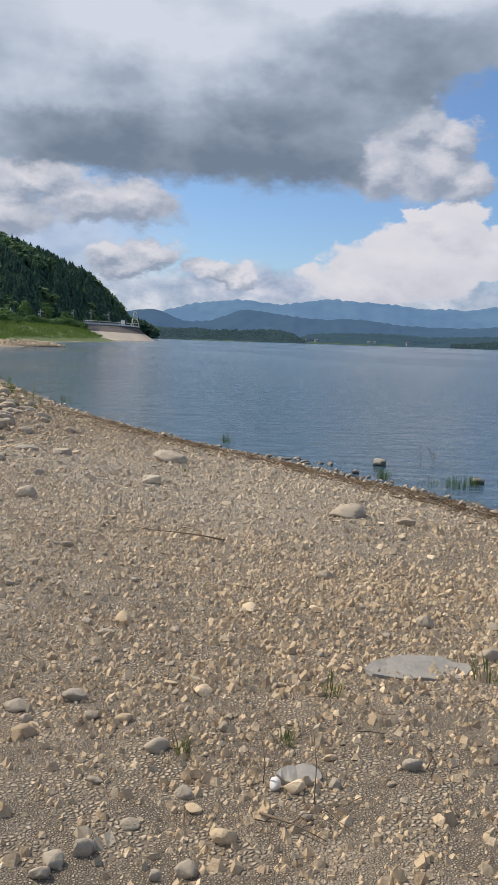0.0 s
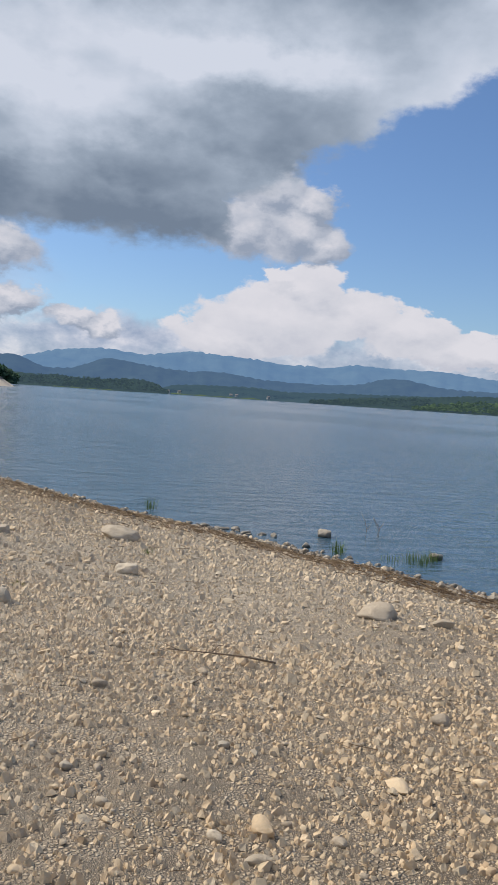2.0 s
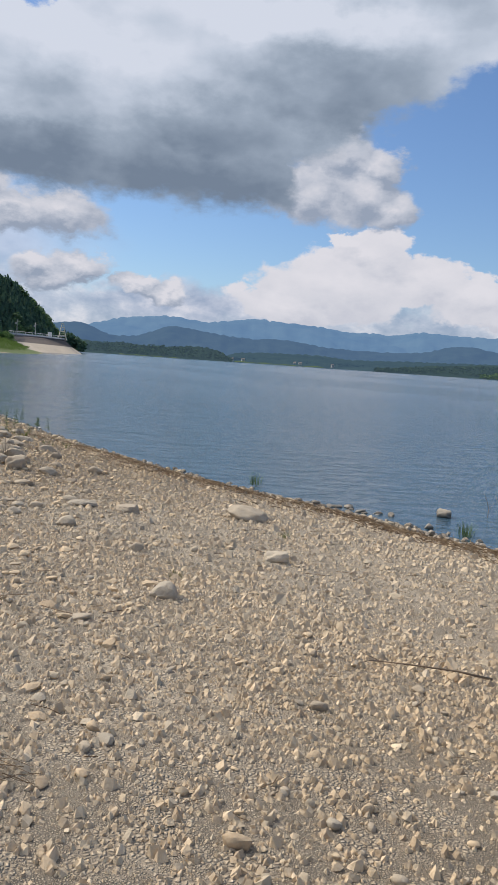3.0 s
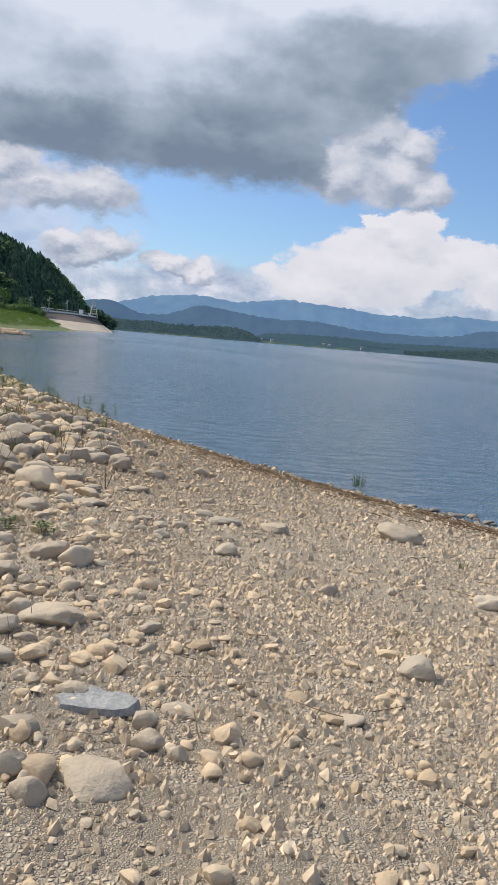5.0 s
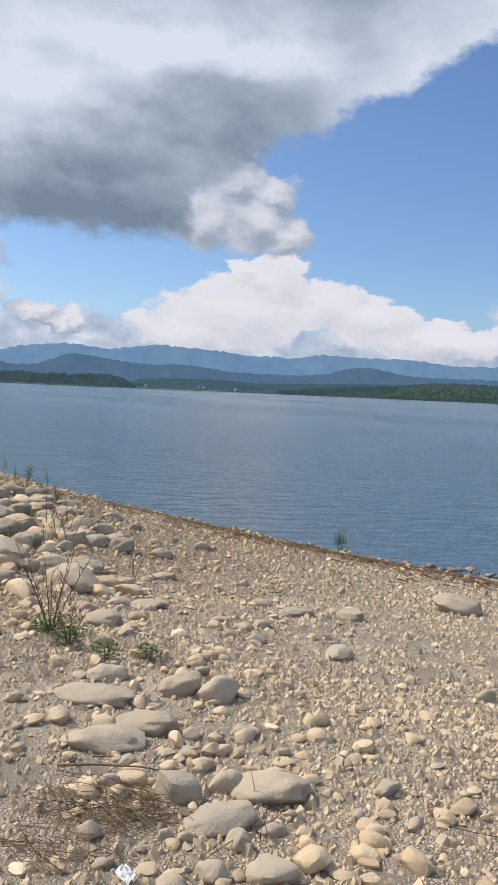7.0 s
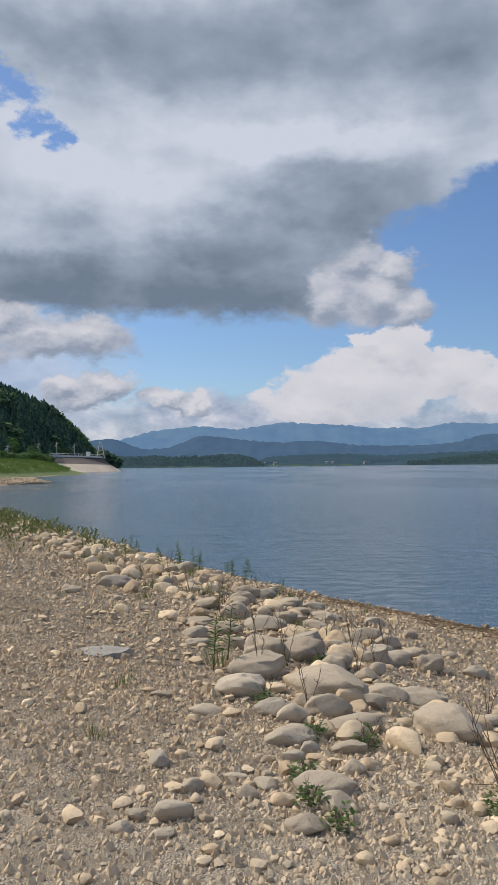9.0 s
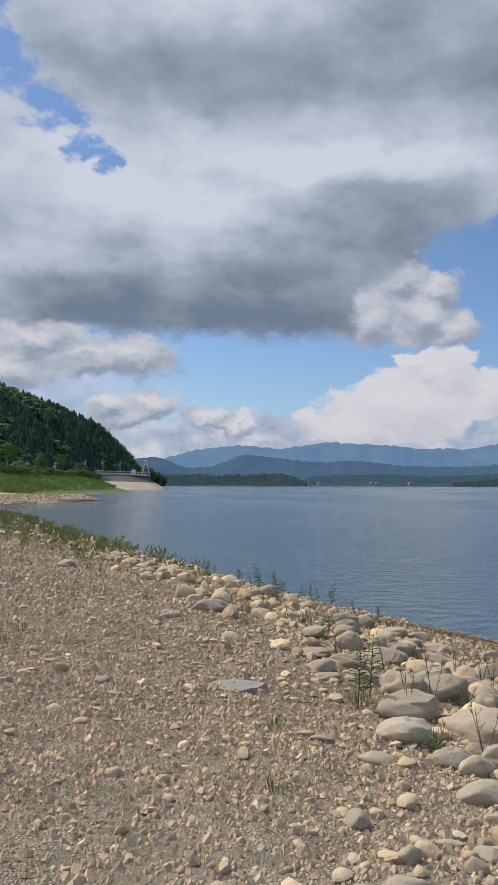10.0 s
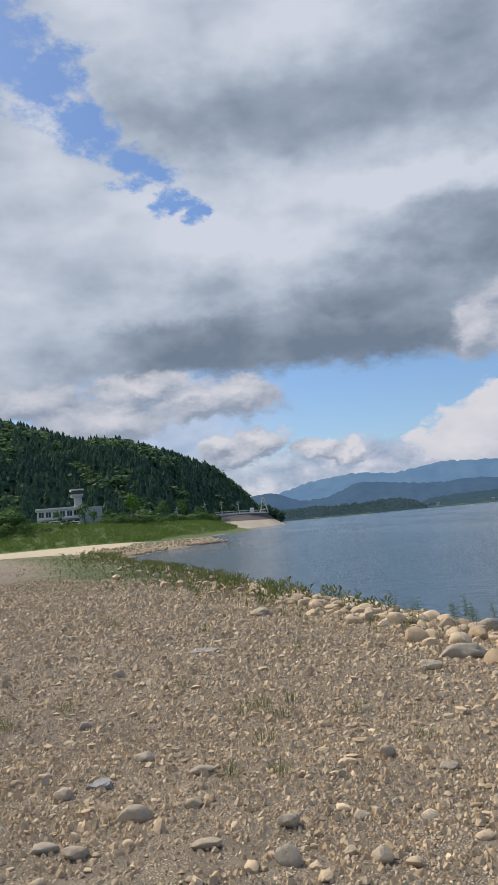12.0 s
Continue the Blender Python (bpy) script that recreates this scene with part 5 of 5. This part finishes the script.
def dry_bush(x, y, height, stems, seed, label, green=True):
    """Bare twiggy stems out of one root, with a few low green leaves."""
    r = random.Random(seed)
    root = thing("dry_bush", x, y, float(land_z(x, y)), label, "bush")
    for i in range(stems):
        a = 6.28 * i / stems + r.uniform(-0.4, 0.4)
        lean = r.uniform(0.15, 0.6)
        h = height * r.uniform(0.6, 1.0)
        p = [Vector((0, 0, -0.03)), Vector((math.cos(a) * lean * 0.35, math.sin(a) * lean * 0.35, 0.4)) * h, Vector((math.cos(a) * lean * 0.7, math.sin(a) * lean * 0.7, 0.75)) * h, Vector((math.cos(a) * lean * 0.85, math.sin(a) * lean * 0.85, 1)) * h]
        bm = bmesh.new()
        tube(bm, p, [0.0042, 0.0032, 0.0022, 0.0009], 5)
        for j in range(6):
            f = r.uniform(0.35, 0.9)
            k0 = min(2, int(f * 3))
            q = p[k0].lerp(p[k0 + 1], f * 3 - k0)
            w = Vector((r.uniform(-1, 1), r.uniform(-1, 1), r.uniform(0.5, 1.2))) * h * 0.13
            tube(bm, [q, q + w * 0.6, q + w + Vector((0, 0, 0.02))], [0.0025, 0.002, 0.001], 4)
        part("stem", bm, M_BARK, root, smooth=True)
    if green:
        bm = bmesh.new()
        for _ in range(int(60 + 130 * min(height, 0.7))):
            a, q = r.uniform(0, 6.28), (0.07 + 0.10 * min(height, 0.7)) * math.sqrt(r.random())
            c = Vector((math.cos(a) * q, math.sin(a) * q, r.uniform(0.02, 0.10)))
            w = Vector((r.uniform(-1, 1), r.uniform(-1, 1), r.uniform(-0.2, 0.6))).normalized() * 0.032
            e = w.cross(Vector((0, 0, 1))).normalized() * 0.012
            bm.faces.new([bm.verts.new(v) for v in (c, c + w * 0.5 + e, c + w, c + w * 0.5 - e)])
        part("leaves", bm, M_FRESH, root, "low fresh green leaves")
    return root


dry_bush(-3.94, 17.96, 0.75, 8, 1, "bare twiggy bush with low green leaves between boulders")
dry_bush(-3.82, 17.69, 0.4, 5, 2, "bare twiggy bush with low green leaves between boulders")
dry_bush(-3.61, 17.41, 0.10, 2, 6, "low green leafy plant between cobbles")
dry_bush(-3.35, 17.42, 0.10, 2, 8, "low green leafy plant between cobbles")
for i, (x, y, h) in enumerate(((-5.05, 19.89, 0.22), (-4.99, 18.06, 0.14), (-4.44, 19.27, 0.16), (-4.78, 19.19, 0.14), (-4.96, 18.42, 0.14), (-4.46, 19.1, 0.2), (-4.89, 17.76, 0.12), (-4.36, 21.46, 0.2))):
    dry_bush(x, y, h, 3, 20 + i, "low green leafy plant between boulders")
for i, (x, y, h) in enumerate(((-4.86, 22.65, 0.5), (-4.7, 21.34, 0.6), (-4.99, 20.99, 0.55), (-4.02, 23.07, 0.45), (-3.74, 23.04, 0.45), (-5.22, 23.74, 0.4), (-4.02, 21.36, 0.3), (-4.71, 19.89, 0.4), (-3.41, 22.74, 0.4), (-3.9, 22.14, 0.5))):
    dry_bush(x, y, h, 3, 40 + i, "thin dead stems standing between boulders", False)
rs = np.random.RandomState(12)
for i in range(26):
    s1 = rs.uniform(18.5, 31)
    d1 = float(np.interp(s1, (18, 21, 26, 30, 40), (7.0, 5.8, 3.8, 2.8, 2.4))) + rs.uniform(-1.3, 1.3)
    y = s1 / 0.838
    for _ in range(8):
        x = float(shore_x(y)) - d1 / 0.84
        y = (s1 + 0.545 * x) / 0.838
    if i % 2:
        dry_bush(x, y, rs.uniform(0.28, 0.5), 3, 200 + i, "thin dead stems standing between boulders", False)
    else:
        tuft(x, y, rs.uniform(0.16, 0.28), 0.10, 40, 200 + i, "tuft of yellow-green grass between boulders", M_GRASS, lean=0.5, width=0.003)
for i, (x, y, h) in enumerate(((1.185, 10.5, 0.26), (1.02, 10.62, 0.18), (-3.11, 15.68, 0.13), (-3.16, 15.37, 0.14), (-3.14, 15.36, 0.1))):
    root = thing("dead_stalk", x, y, float(land_z(x, y)), "single thin dead stalk standing in the gravel", "stalk")
    bm = bmesh.new()
    tube(bm, [(0, 0, -0.02), (0.003, 0, h * 0.5), (-0.012, 0.004, h)], [0.0028, 0.0022, 0.001], 5)
    part("stem", bm, M_BARK, root, smooth=True)

# ---------------------------------------------------------------- the bank, building and landing across the bay
# pale stones between the weeds round the bay
m = 900
y = 36 + 74 * rs.uniform(0, 1, m)
x = shore_x(y) - (np.abs(rs.normal(0, 2.0, m)) + 0.3) / 0.86
V, F = lay(x, y, rs.uniform(0.07, 0.24, m), tiny, (0.5, 0.8), 0.2)
tagged(new("shore_rubble", mesh_np("shore_rubble", V, F, M_PEBBLE, True, 36)), "pale stones among the weeds of the bay", "rubble", kind="stuff")

# rubble on the spit
m = 1500
y = rs.uniform(116, 166, m)
x = shore_x(y) - np.abs(rs.normal(0.3, 2.2, m)) / 0.84
V, F = lay(x, y, rs.uniform(0.14, 0.36, m), tiny, (0.5, 0.9), 0.2)
tagged(new("spit_rubble", mesh_np("spit_rubble", V, F, M_PEBBLE, True, 28)), "pale rubble stones along the low spit", "rubble", kind="stuff")

# sandy track
line = ((-60, 160, 26), (-40, 142, 30), (-30, 140, 32), (-24, 138, 34), (-21, 139, 36), (-18, 140, 36), (-16, 149, 25), (-14.4, 160, 11), (-13.4, 168, 3))
rows = []
for az, r, half in line:
    rows.append([polar(az, r + half * f) for f in np.linspace(-1, 1, 13)])
V = [(px, py, float(land_z(px, py)) + 0.06) for row in rows for px, py in row]
F = [(i * 13 + j, i * 13 + j + 1, i * 13 + j + 14, i * 13 + j + 13) for i in range(len(line) - 1) for j in range(12)]
tagged(new("road", mesh_np("road", V, F, M_SAND)), "pale sandy track along the foot of the bank", "road", kind="structure")


def crown_mesh(seed, n, mat, flat=0.8):
    V, F = clump_shape(np.random.RandomState(seed), n, flat)
    return mesh_np("leaves", V * (1, 1, 1), F, mat, False)


BUSHES = [crown_mesh(i, 420, M_BUSH, 0.75) for i in range(4)]
TREES = [crown_mesh(10 + i, 420, M_BUSH, 1.0) for i in range(3)]
BRIGHT = crown_mesh(20, 420, M_LIGHT_TREE, 1.05)


def bank_z(x, y):
    az, r = math.degrees(math.atan2(x - EYE_X, y - EYE_Y)), math.hypot(x - EYE_X, y - EYE_Y)
    z = float(land_z(x, y))
    return max(z, float(hill_z(az, r))) if r > 330 and az < -6.3 else z


def leafy(kind, az, r, height, width, mesh, label):
    x, y = (float(v) for v in polar(az, r))
    root = thing(kind, x, y, bank_z(x, y) - 0.1, label, kind)
    lift = 0.22 * height if kind == "tree" else 0.0
    ob = new("leaves" if kind == "bush" else "crown", mesh)
    ob.parent = root
    ob.matrix_basis = pose(0, 0, lift - (0.1 * height if kind == "bush" else 0), 0, 0, (az * 997) % 360) @ Matrix.Diagonal((width, width, height - lift, 1))
    bm = bmesh.new()
    tube(bm, [(0, 0, -0.3), (0.05, 0, height * 0.3), (0.0, 0.1, height * 0.62)], [0.035 * height, 0.025 * height, 0.008 * height], 7)
    part("trunk", bm, M_BARK, root, smooth=True)
    return root


rs = np.random.RandomState(77)
for row in range(2):
    for i in range(48):
        az = -31 + 22.2 * (i + rs.uniform(-0.4, 0.4)) / 48
        open_front = -22.2 < az < -17.6
        if row and open_front:
            continue
        r = np.interp(az, (-31, -22, -17.5, -14, -12, -9), (206, 212, 226, 252, 330, 420)) + rs.uniform(-5, 8) + 15 * row
        h = np.interp(az, (-31, -23, -22.2, -17.8, -17.2, -12, -9), (6.0, 5.6, 1.9, 1.9, 4.0, 4.6, 6.0)) * rs.uniform(0.75, 1.2) * (1 + 0.2 * row)
        leafy("bush", az, r, h, h * rs.uniform(1.15, 1.7), BUSHES[i % 4], "dense green bush on top of the bank")
for az, r, h, w in ((-25.2, 250, 9, 8), (-23.4, 246, 8, 8), (-20.4, 256, 5.5, 4.5), (-18.6, 252, 8.0, 6.0), (-18.0, 258, 5.5, 5), (-17.0, 266, 6, 6), (-14.3, 300, 6, 7), (-13.0, 330, 10, 8), (-11.8, 380, 12, 9), (-10.4, 420, 9, 10), (-9.6, 450, 8, 9)):
    leafy("tree", az, r, h, w, TREES[int(-az) % 3], "green broadleaf tree beside the bank")
leafy("tree", -15.25, 250, 11.5, 6.5, BRIGHT, "bright yellow-green leafy tree on the bank")


def building():
    """White two-storey lakeside building with a lookout tower."""
    x, y = (float(v) for v in polar(-19.8, 275))
    z = 7.2
    root = thing("lakeside_building", x, y, z, "white two-storey flat-roofed building with a grey lookout tower", "building", rz=22)

    def piece(name, mat, *boxes, parent=None, label="", bevel=0.06):
        bm = bmesh.new()
        for b in boxes:
            box(bm, *b, bevel)
        return part(name, bm, mat, parent or root, label)

    piece("wall", M_WHITE, (-9.5, 5.0, 0, 9, -3.0, 6.0))
    piece("wing", M_GREYWALL, (5.0, 12.0, 1.5, 8, -3.0, 6.2), label="grey rendered side wing")
    piece("roof", M_WHITE, (-10.0, 5.4, -0.7, 9.4, 6.0, 6.7), label="white overhanging flat roof")
    piece("balcony", M_WHITE, (-9.0, 4.6, -1.6, -0.02, 2.75, 3.6))
    for i in range(6):
        for zz in (0.6, 3.75):
            w = piece("window", M_GLASS, (-9.0 + 2.3 * i, -7.4 + 2.3 * i, -0.05, 0.05, zz, zz + 1.7), bevel=0.0)
            piece("frame", M_GREYWALL, (-9.1 + 2.3 * i, -7.3 + 2.3 * i, -0.09, -0.055, zz - 0.12, zz), (-8.25 + 2.3 * i, -8.15 + 2.3 * i, -0.09, -0.055, zz, zz + 1.7), parent=w, bevel=0.0)
    t = piece("tower", M_GREYWALL, (3.0, 5.6, 3.0, 6.4, 6.6, 12.2))
    piece("lookout", M_GREYWALL, (2.0, 6.0, 2.4, 7.0, 10.0, 10.9), parent=t)
    piece("glazing", M_GLASS, (2.3, 5.7, 2.7, 6.7, 10.9, 12.1), parent=t, bevel=0.0)
    piece("tower_roof", M_WHITE, (1.7, 6.3, 2.0, 7.4, 12.2, 12.6), parent=t)


building()


def car(az, r, rz, mat, label):
    x, y = (float(v) for v in polar(az, r))
    root = thing("parked_car", x, y, bank_z(x, y), label, "car", rz=rz)
    bm = bmesh.new()
    box(bm, -2.1, 2.1, -0.85, 0.85, 0.35, 0.95, 0.12)
    box(bm, -1.7, 1.0, -0.78, 0.78, 0.93, 1.55, 0.16)
    part("body", bm, mat, root)
    bm = bmesh.new()
    box(bm, -1.5, 0.85, -0.80, 0.80, 1.02, 1.40)
    part("windows", bm, M_GLASS, root)
    for wx, wy in ((-1.3, -0.8), (-1.3, 0.8), (1.3, -0.8), (1.3, 0.8)):
        bm = bmesh.new()
        bmesh.ops.create_cone(bm, cap_ends=True, segments=14, radius1=0.33, radius2=0.33, depth=0.22, matrix=pose(wx, wy, 0.33, 90))
        part("wheel", bm, M_GLASS, root)


car(-19.2, 236, 20, M_WHITE, "white car parked below the lakeside building")
car(-20.6, 238, 24, M_WHITE, "white car parked below the lakeside building")


def steps(az, r):
    x, y = (float(v) for v in polar(az, r))
    root = thing("stone_steps", x, y, float(land_z(x, y)), "brown stone steps down the grassy bank", "steps", rz=30)
    for i in range(6):
        bm = bmesh.new()
        zz = float(land_z(x, y + 1.2 * i)) - float(land_z(x, y))
        box(bm, -2 - 0.5 * i, 1.5 - 0.5 * i, 1.2 * i, 1.2 * i + 1.3, zz - 0.5, zz + 0.25, 0.06)
        part("step", bm, M_CONCRETE_DARK, root)


steps(-15.9, 188)


def pole(az, r, top):
    x, y = (float(v) for v in polar(az, r))
    z = bank_z(x, y)
    root = thing("utility_pole", x, y, z, "grey concrete utility pole with a crossarm", "pole", "poles along the shore road")
    bm = bmesh.new()
    tube(bm, [(0, 0, -0.5), (0, 0, (top - z) * 0.5), (0, 0, top - z)], [0.24, 0.20, 0.15], 8)
    part("post", bm, M_GREYWALL, root, smooth=True)
    bm = bmesh.new()
    box(bm, -1.1, 1.1, -0.08, 0.08, top - z - 1.0, top - z - 0.8)
    part("crossarm", bm, M_STEEL, root)
    bm = bmesh.new()
    box(bm, -1.1, -0.3, -0.35, 0.35, top - z - 2.6, top - z - 1.6, 0.08)
    part("transformer", bm, M_GREYWALL, root)


pole(-12.1, 352, 12.8)
pole(-14.0, 318, 12.0)
pole(-10.1, 452, 16.5)
pole(-8.9, 470, 17.5)
pole(-7.7, 500, 17.5)


def landing():
    """Sloping concrete revetment of the boat landing, with a road and guard rail on top."""
    def pt(az, r, z):
        r, z = r * 0.76, (2.9 + (z - 2.9) * 0.76 if z > 1 else z)
        px, py = polar(az, r)
        return Vector((float(px), float(py), z))

    root = thing("boat_landing", 0, 0, 0, "sloping concrete embankment with a railed road on top", "embankment", kind="structure")
    top = [pt(-9.4, 600, 10.8), pt(-8.57, 640, 11.2), pt(-7.2, 668, 11.2), pt(-5.75, 692, 10.6)]
    mid = [pt(-9.6, 575, 6.0), pt(-8.3, 622, 5.6), pt(-6.8, 652, 5.2), pt(-5.2, 692, 4.6)]
    low = [pt(-10.4, 535, 0.4), pt(-8.2, 580, -1.5), pt(-6.3, 622, -1.5), pt(-4.2, 686, -1.5)]

    def away(v, reach, z):
        out = Vector((v.x - EYE_X, v.y - EYE_Y, 0)).normalized() * reach
        return Vector((v.x + out.x, v.y + out.y, z))

    def sheet(name, a, b, mat, label):
        bm = bmesh.new()
        rows = [[bm.verts.new(v) for v in line] for line in (a, b, [away(v, 30, -2.5) for v in b], [away(v, 12, v.z - 0.1) for v in a])]
        for i in range(len(a) - 1):
            for r0, r1 in zip(rows, rows[1:] + rows[:1]):
                bm.faces.new((r0[i], r1[i], r1[i + 1], r0[i + 1]))
        bm.faces.new([r[0] for r in rows])
        bm.faces.new([r[-1] for r in rows][::-1])
        bmesh.ops.recalc_face_normals(bm, faces=bm.faces[:])
        part(name, bm, mat, root, label)

    sheet("upper_slope", top, mid, M_CONCRETE_DARK, "dark weathered upper slope")
    sheet("lower_slope", mid, low, M_CONCRETE, "pale tan concrete lower slope")
    sheet("road_deck", [v + Vector((0, 0, 0.9)) for v in top], [v + Vector((0.5, -1.0, 0)) for v in top], M_GREYWALL, "grey parapet of the road")
    for a, b in zip(top, top[1:]):
        bm = bmesh.new()
        tube(bm, [a + Vector((0, -0.5, 1.9)), b + Vector((0, -0.5, 1.9))], [0.12, 0.12], 5)
        part("rail", bm, M_WHITE, root)
        for i in range(6):
            bm = bmesh.new()
            p = a.lerp(b, i / 6) + Vector((0, -0.5, 0.9))
            tube(bm, [p, p + Vector((0, 0, 1.1))], [0.1, 0.1], 5)
            part("rail_post", bm, M_WHITE, root)


landing()


def pylon():
    """Pale A-shaped steel frame at the end of the landing."""
    x, y = (float(v) for v in polar(-5.9, 527))
    root = thing("hoist_frame", x, y, 8.9, "tall cream-painted steel A-frame on the landing", "tower", rz=6)
    root.scale = (0.76, 0.76, 0.76)
    feet = ((-3.4, -2.0), (3.4, -2.0), (-3.4, 2.0), (3.4, 2.0))
    for fx, fy in feet:
        bm = bmesh.new()
        tube(bm, [(fx * 1.0, fy, -0.5), (fx * 0.55, fy * 0.6, 7), (fx * 0.16, fy * 0.3, 13.6)], [0.42, 0.38, 0.34], 6)
        part("leg", bm, M_CREAM, root)
    for zz, q in ((3.2, 0.8), (6.6, 0.57), (10.0, 0.36), (13.5, 0.2)):
        for sy in (-1, 1):
            bm = bmesh.new()
            box(bm, -3.4 * q, 3.4 * q, sy * 2.0 * q - 0.2, sy * 2.0 * q + 0.2, zz - 0.25, zz + 0.25)
            part("crossbar", bm, M_CREAM, root)
    bm = bmesh.new()
    box(bm, -4.2, 4.2, -2.6, 2.6, -0.9, -0.2, 0.1)
    part("base", bm, M_CONCRETE, root)


pylon()
bm = bmesh.new()
box(bm, -1.6, 1.6, -1.2, 1.2, -0.5, 4.2, 0.15)
hut = part("gate_house", bm, M_WHITE)
hx0, hy0 = (float(v) for v in polar(-6.75, 522))
hut.matrix_world = pose(hx0, hy0, 9.4, 0, 0, 10) @ Matrix.Scale(0.8, 4)
tagged(hut, "small white hut beside the landing road", "hut")

# single crowns of the woods on the far shore
rs = np.random.RandomState(8)
far_crowns = [clump_shape(rs, 10, 0.9) for _ in range(6)]
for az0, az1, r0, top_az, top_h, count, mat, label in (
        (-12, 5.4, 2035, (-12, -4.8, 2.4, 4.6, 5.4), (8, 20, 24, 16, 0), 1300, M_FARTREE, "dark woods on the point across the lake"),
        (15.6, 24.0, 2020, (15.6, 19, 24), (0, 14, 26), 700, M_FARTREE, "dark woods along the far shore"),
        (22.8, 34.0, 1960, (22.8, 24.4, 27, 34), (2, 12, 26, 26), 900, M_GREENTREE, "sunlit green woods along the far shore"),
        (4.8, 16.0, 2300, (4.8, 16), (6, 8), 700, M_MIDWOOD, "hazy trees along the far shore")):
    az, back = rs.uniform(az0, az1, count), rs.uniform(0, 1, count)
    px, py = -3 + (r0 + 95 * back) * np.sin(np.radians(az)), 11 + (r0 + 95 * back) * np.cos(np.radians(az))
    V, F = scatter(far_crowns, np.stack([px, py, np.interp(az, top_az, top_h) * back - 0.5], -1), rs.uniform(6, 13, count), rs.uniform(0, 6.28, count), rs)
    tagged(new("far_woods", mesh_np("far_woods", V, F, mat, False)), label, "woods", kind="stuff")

# pale fields and a few roofs on the far shore
def far_field(az0, az1, r, z0, z1):
    V, F = [], []
    for i in range(13):
        az = az0 + (az1 - az0) * i / 12
        for rr, zz in ((r, z0), (r + 60, z1 * (0.8 + 0.3 * math.sin(i * 1.9)))):
            V.append((-3 + rr * math.sin(radians(az)), 11 + rr * math.cos(radians(az)), zz))
    F = [(2 * i, 2 * i + 2, 2 * i + 3, 2 * i + 1) for i in range(12)]
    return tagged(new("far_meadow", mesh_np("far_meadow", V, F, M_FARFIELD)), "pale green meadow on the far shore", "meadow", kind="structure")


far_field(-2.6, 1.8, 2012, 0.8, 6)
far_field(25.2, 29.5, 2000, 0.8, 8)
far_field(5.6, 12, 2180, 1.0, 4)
rs = np.random.RandomState(3)
for az, r in ((5.4, 2230), (6.2, 2240), (9.9, 2240), (10.3, 2245), (12.6, 2240)):
    root = thing("far_house", -3 + r * math.sin(radians(az)), 11 + r * math.cos(radians(az)), 6, "small pale house on the far shore", "house", "houses on the far shore", rz=rs.uniform(-30, 30))
    bm = bmesh.new()
    box(bm, -4, 4, -3, 3, -5, 4)
    part("wall", bm, M_GREYWALL, root)
    bm = bmesh.new()
    v = [bm.verts.new(p) for p in ((-4.5, -3.5, 4), (4.5, -3.5, 4), (4.5, 3.5, 4), (-4.5, 3.5, 4), (-4.5, 0, 6.4), (4.5, 0, 6.4))]
    for f in ((0, 1, 5, 4), (2, 3, 4, 5), (0, 4, 3), (1, 2, 5), (3, 2, 1, 0)):
        bm.faces.new([v[i] for i in f])
    part("roof", bm, M_ROOF, root)
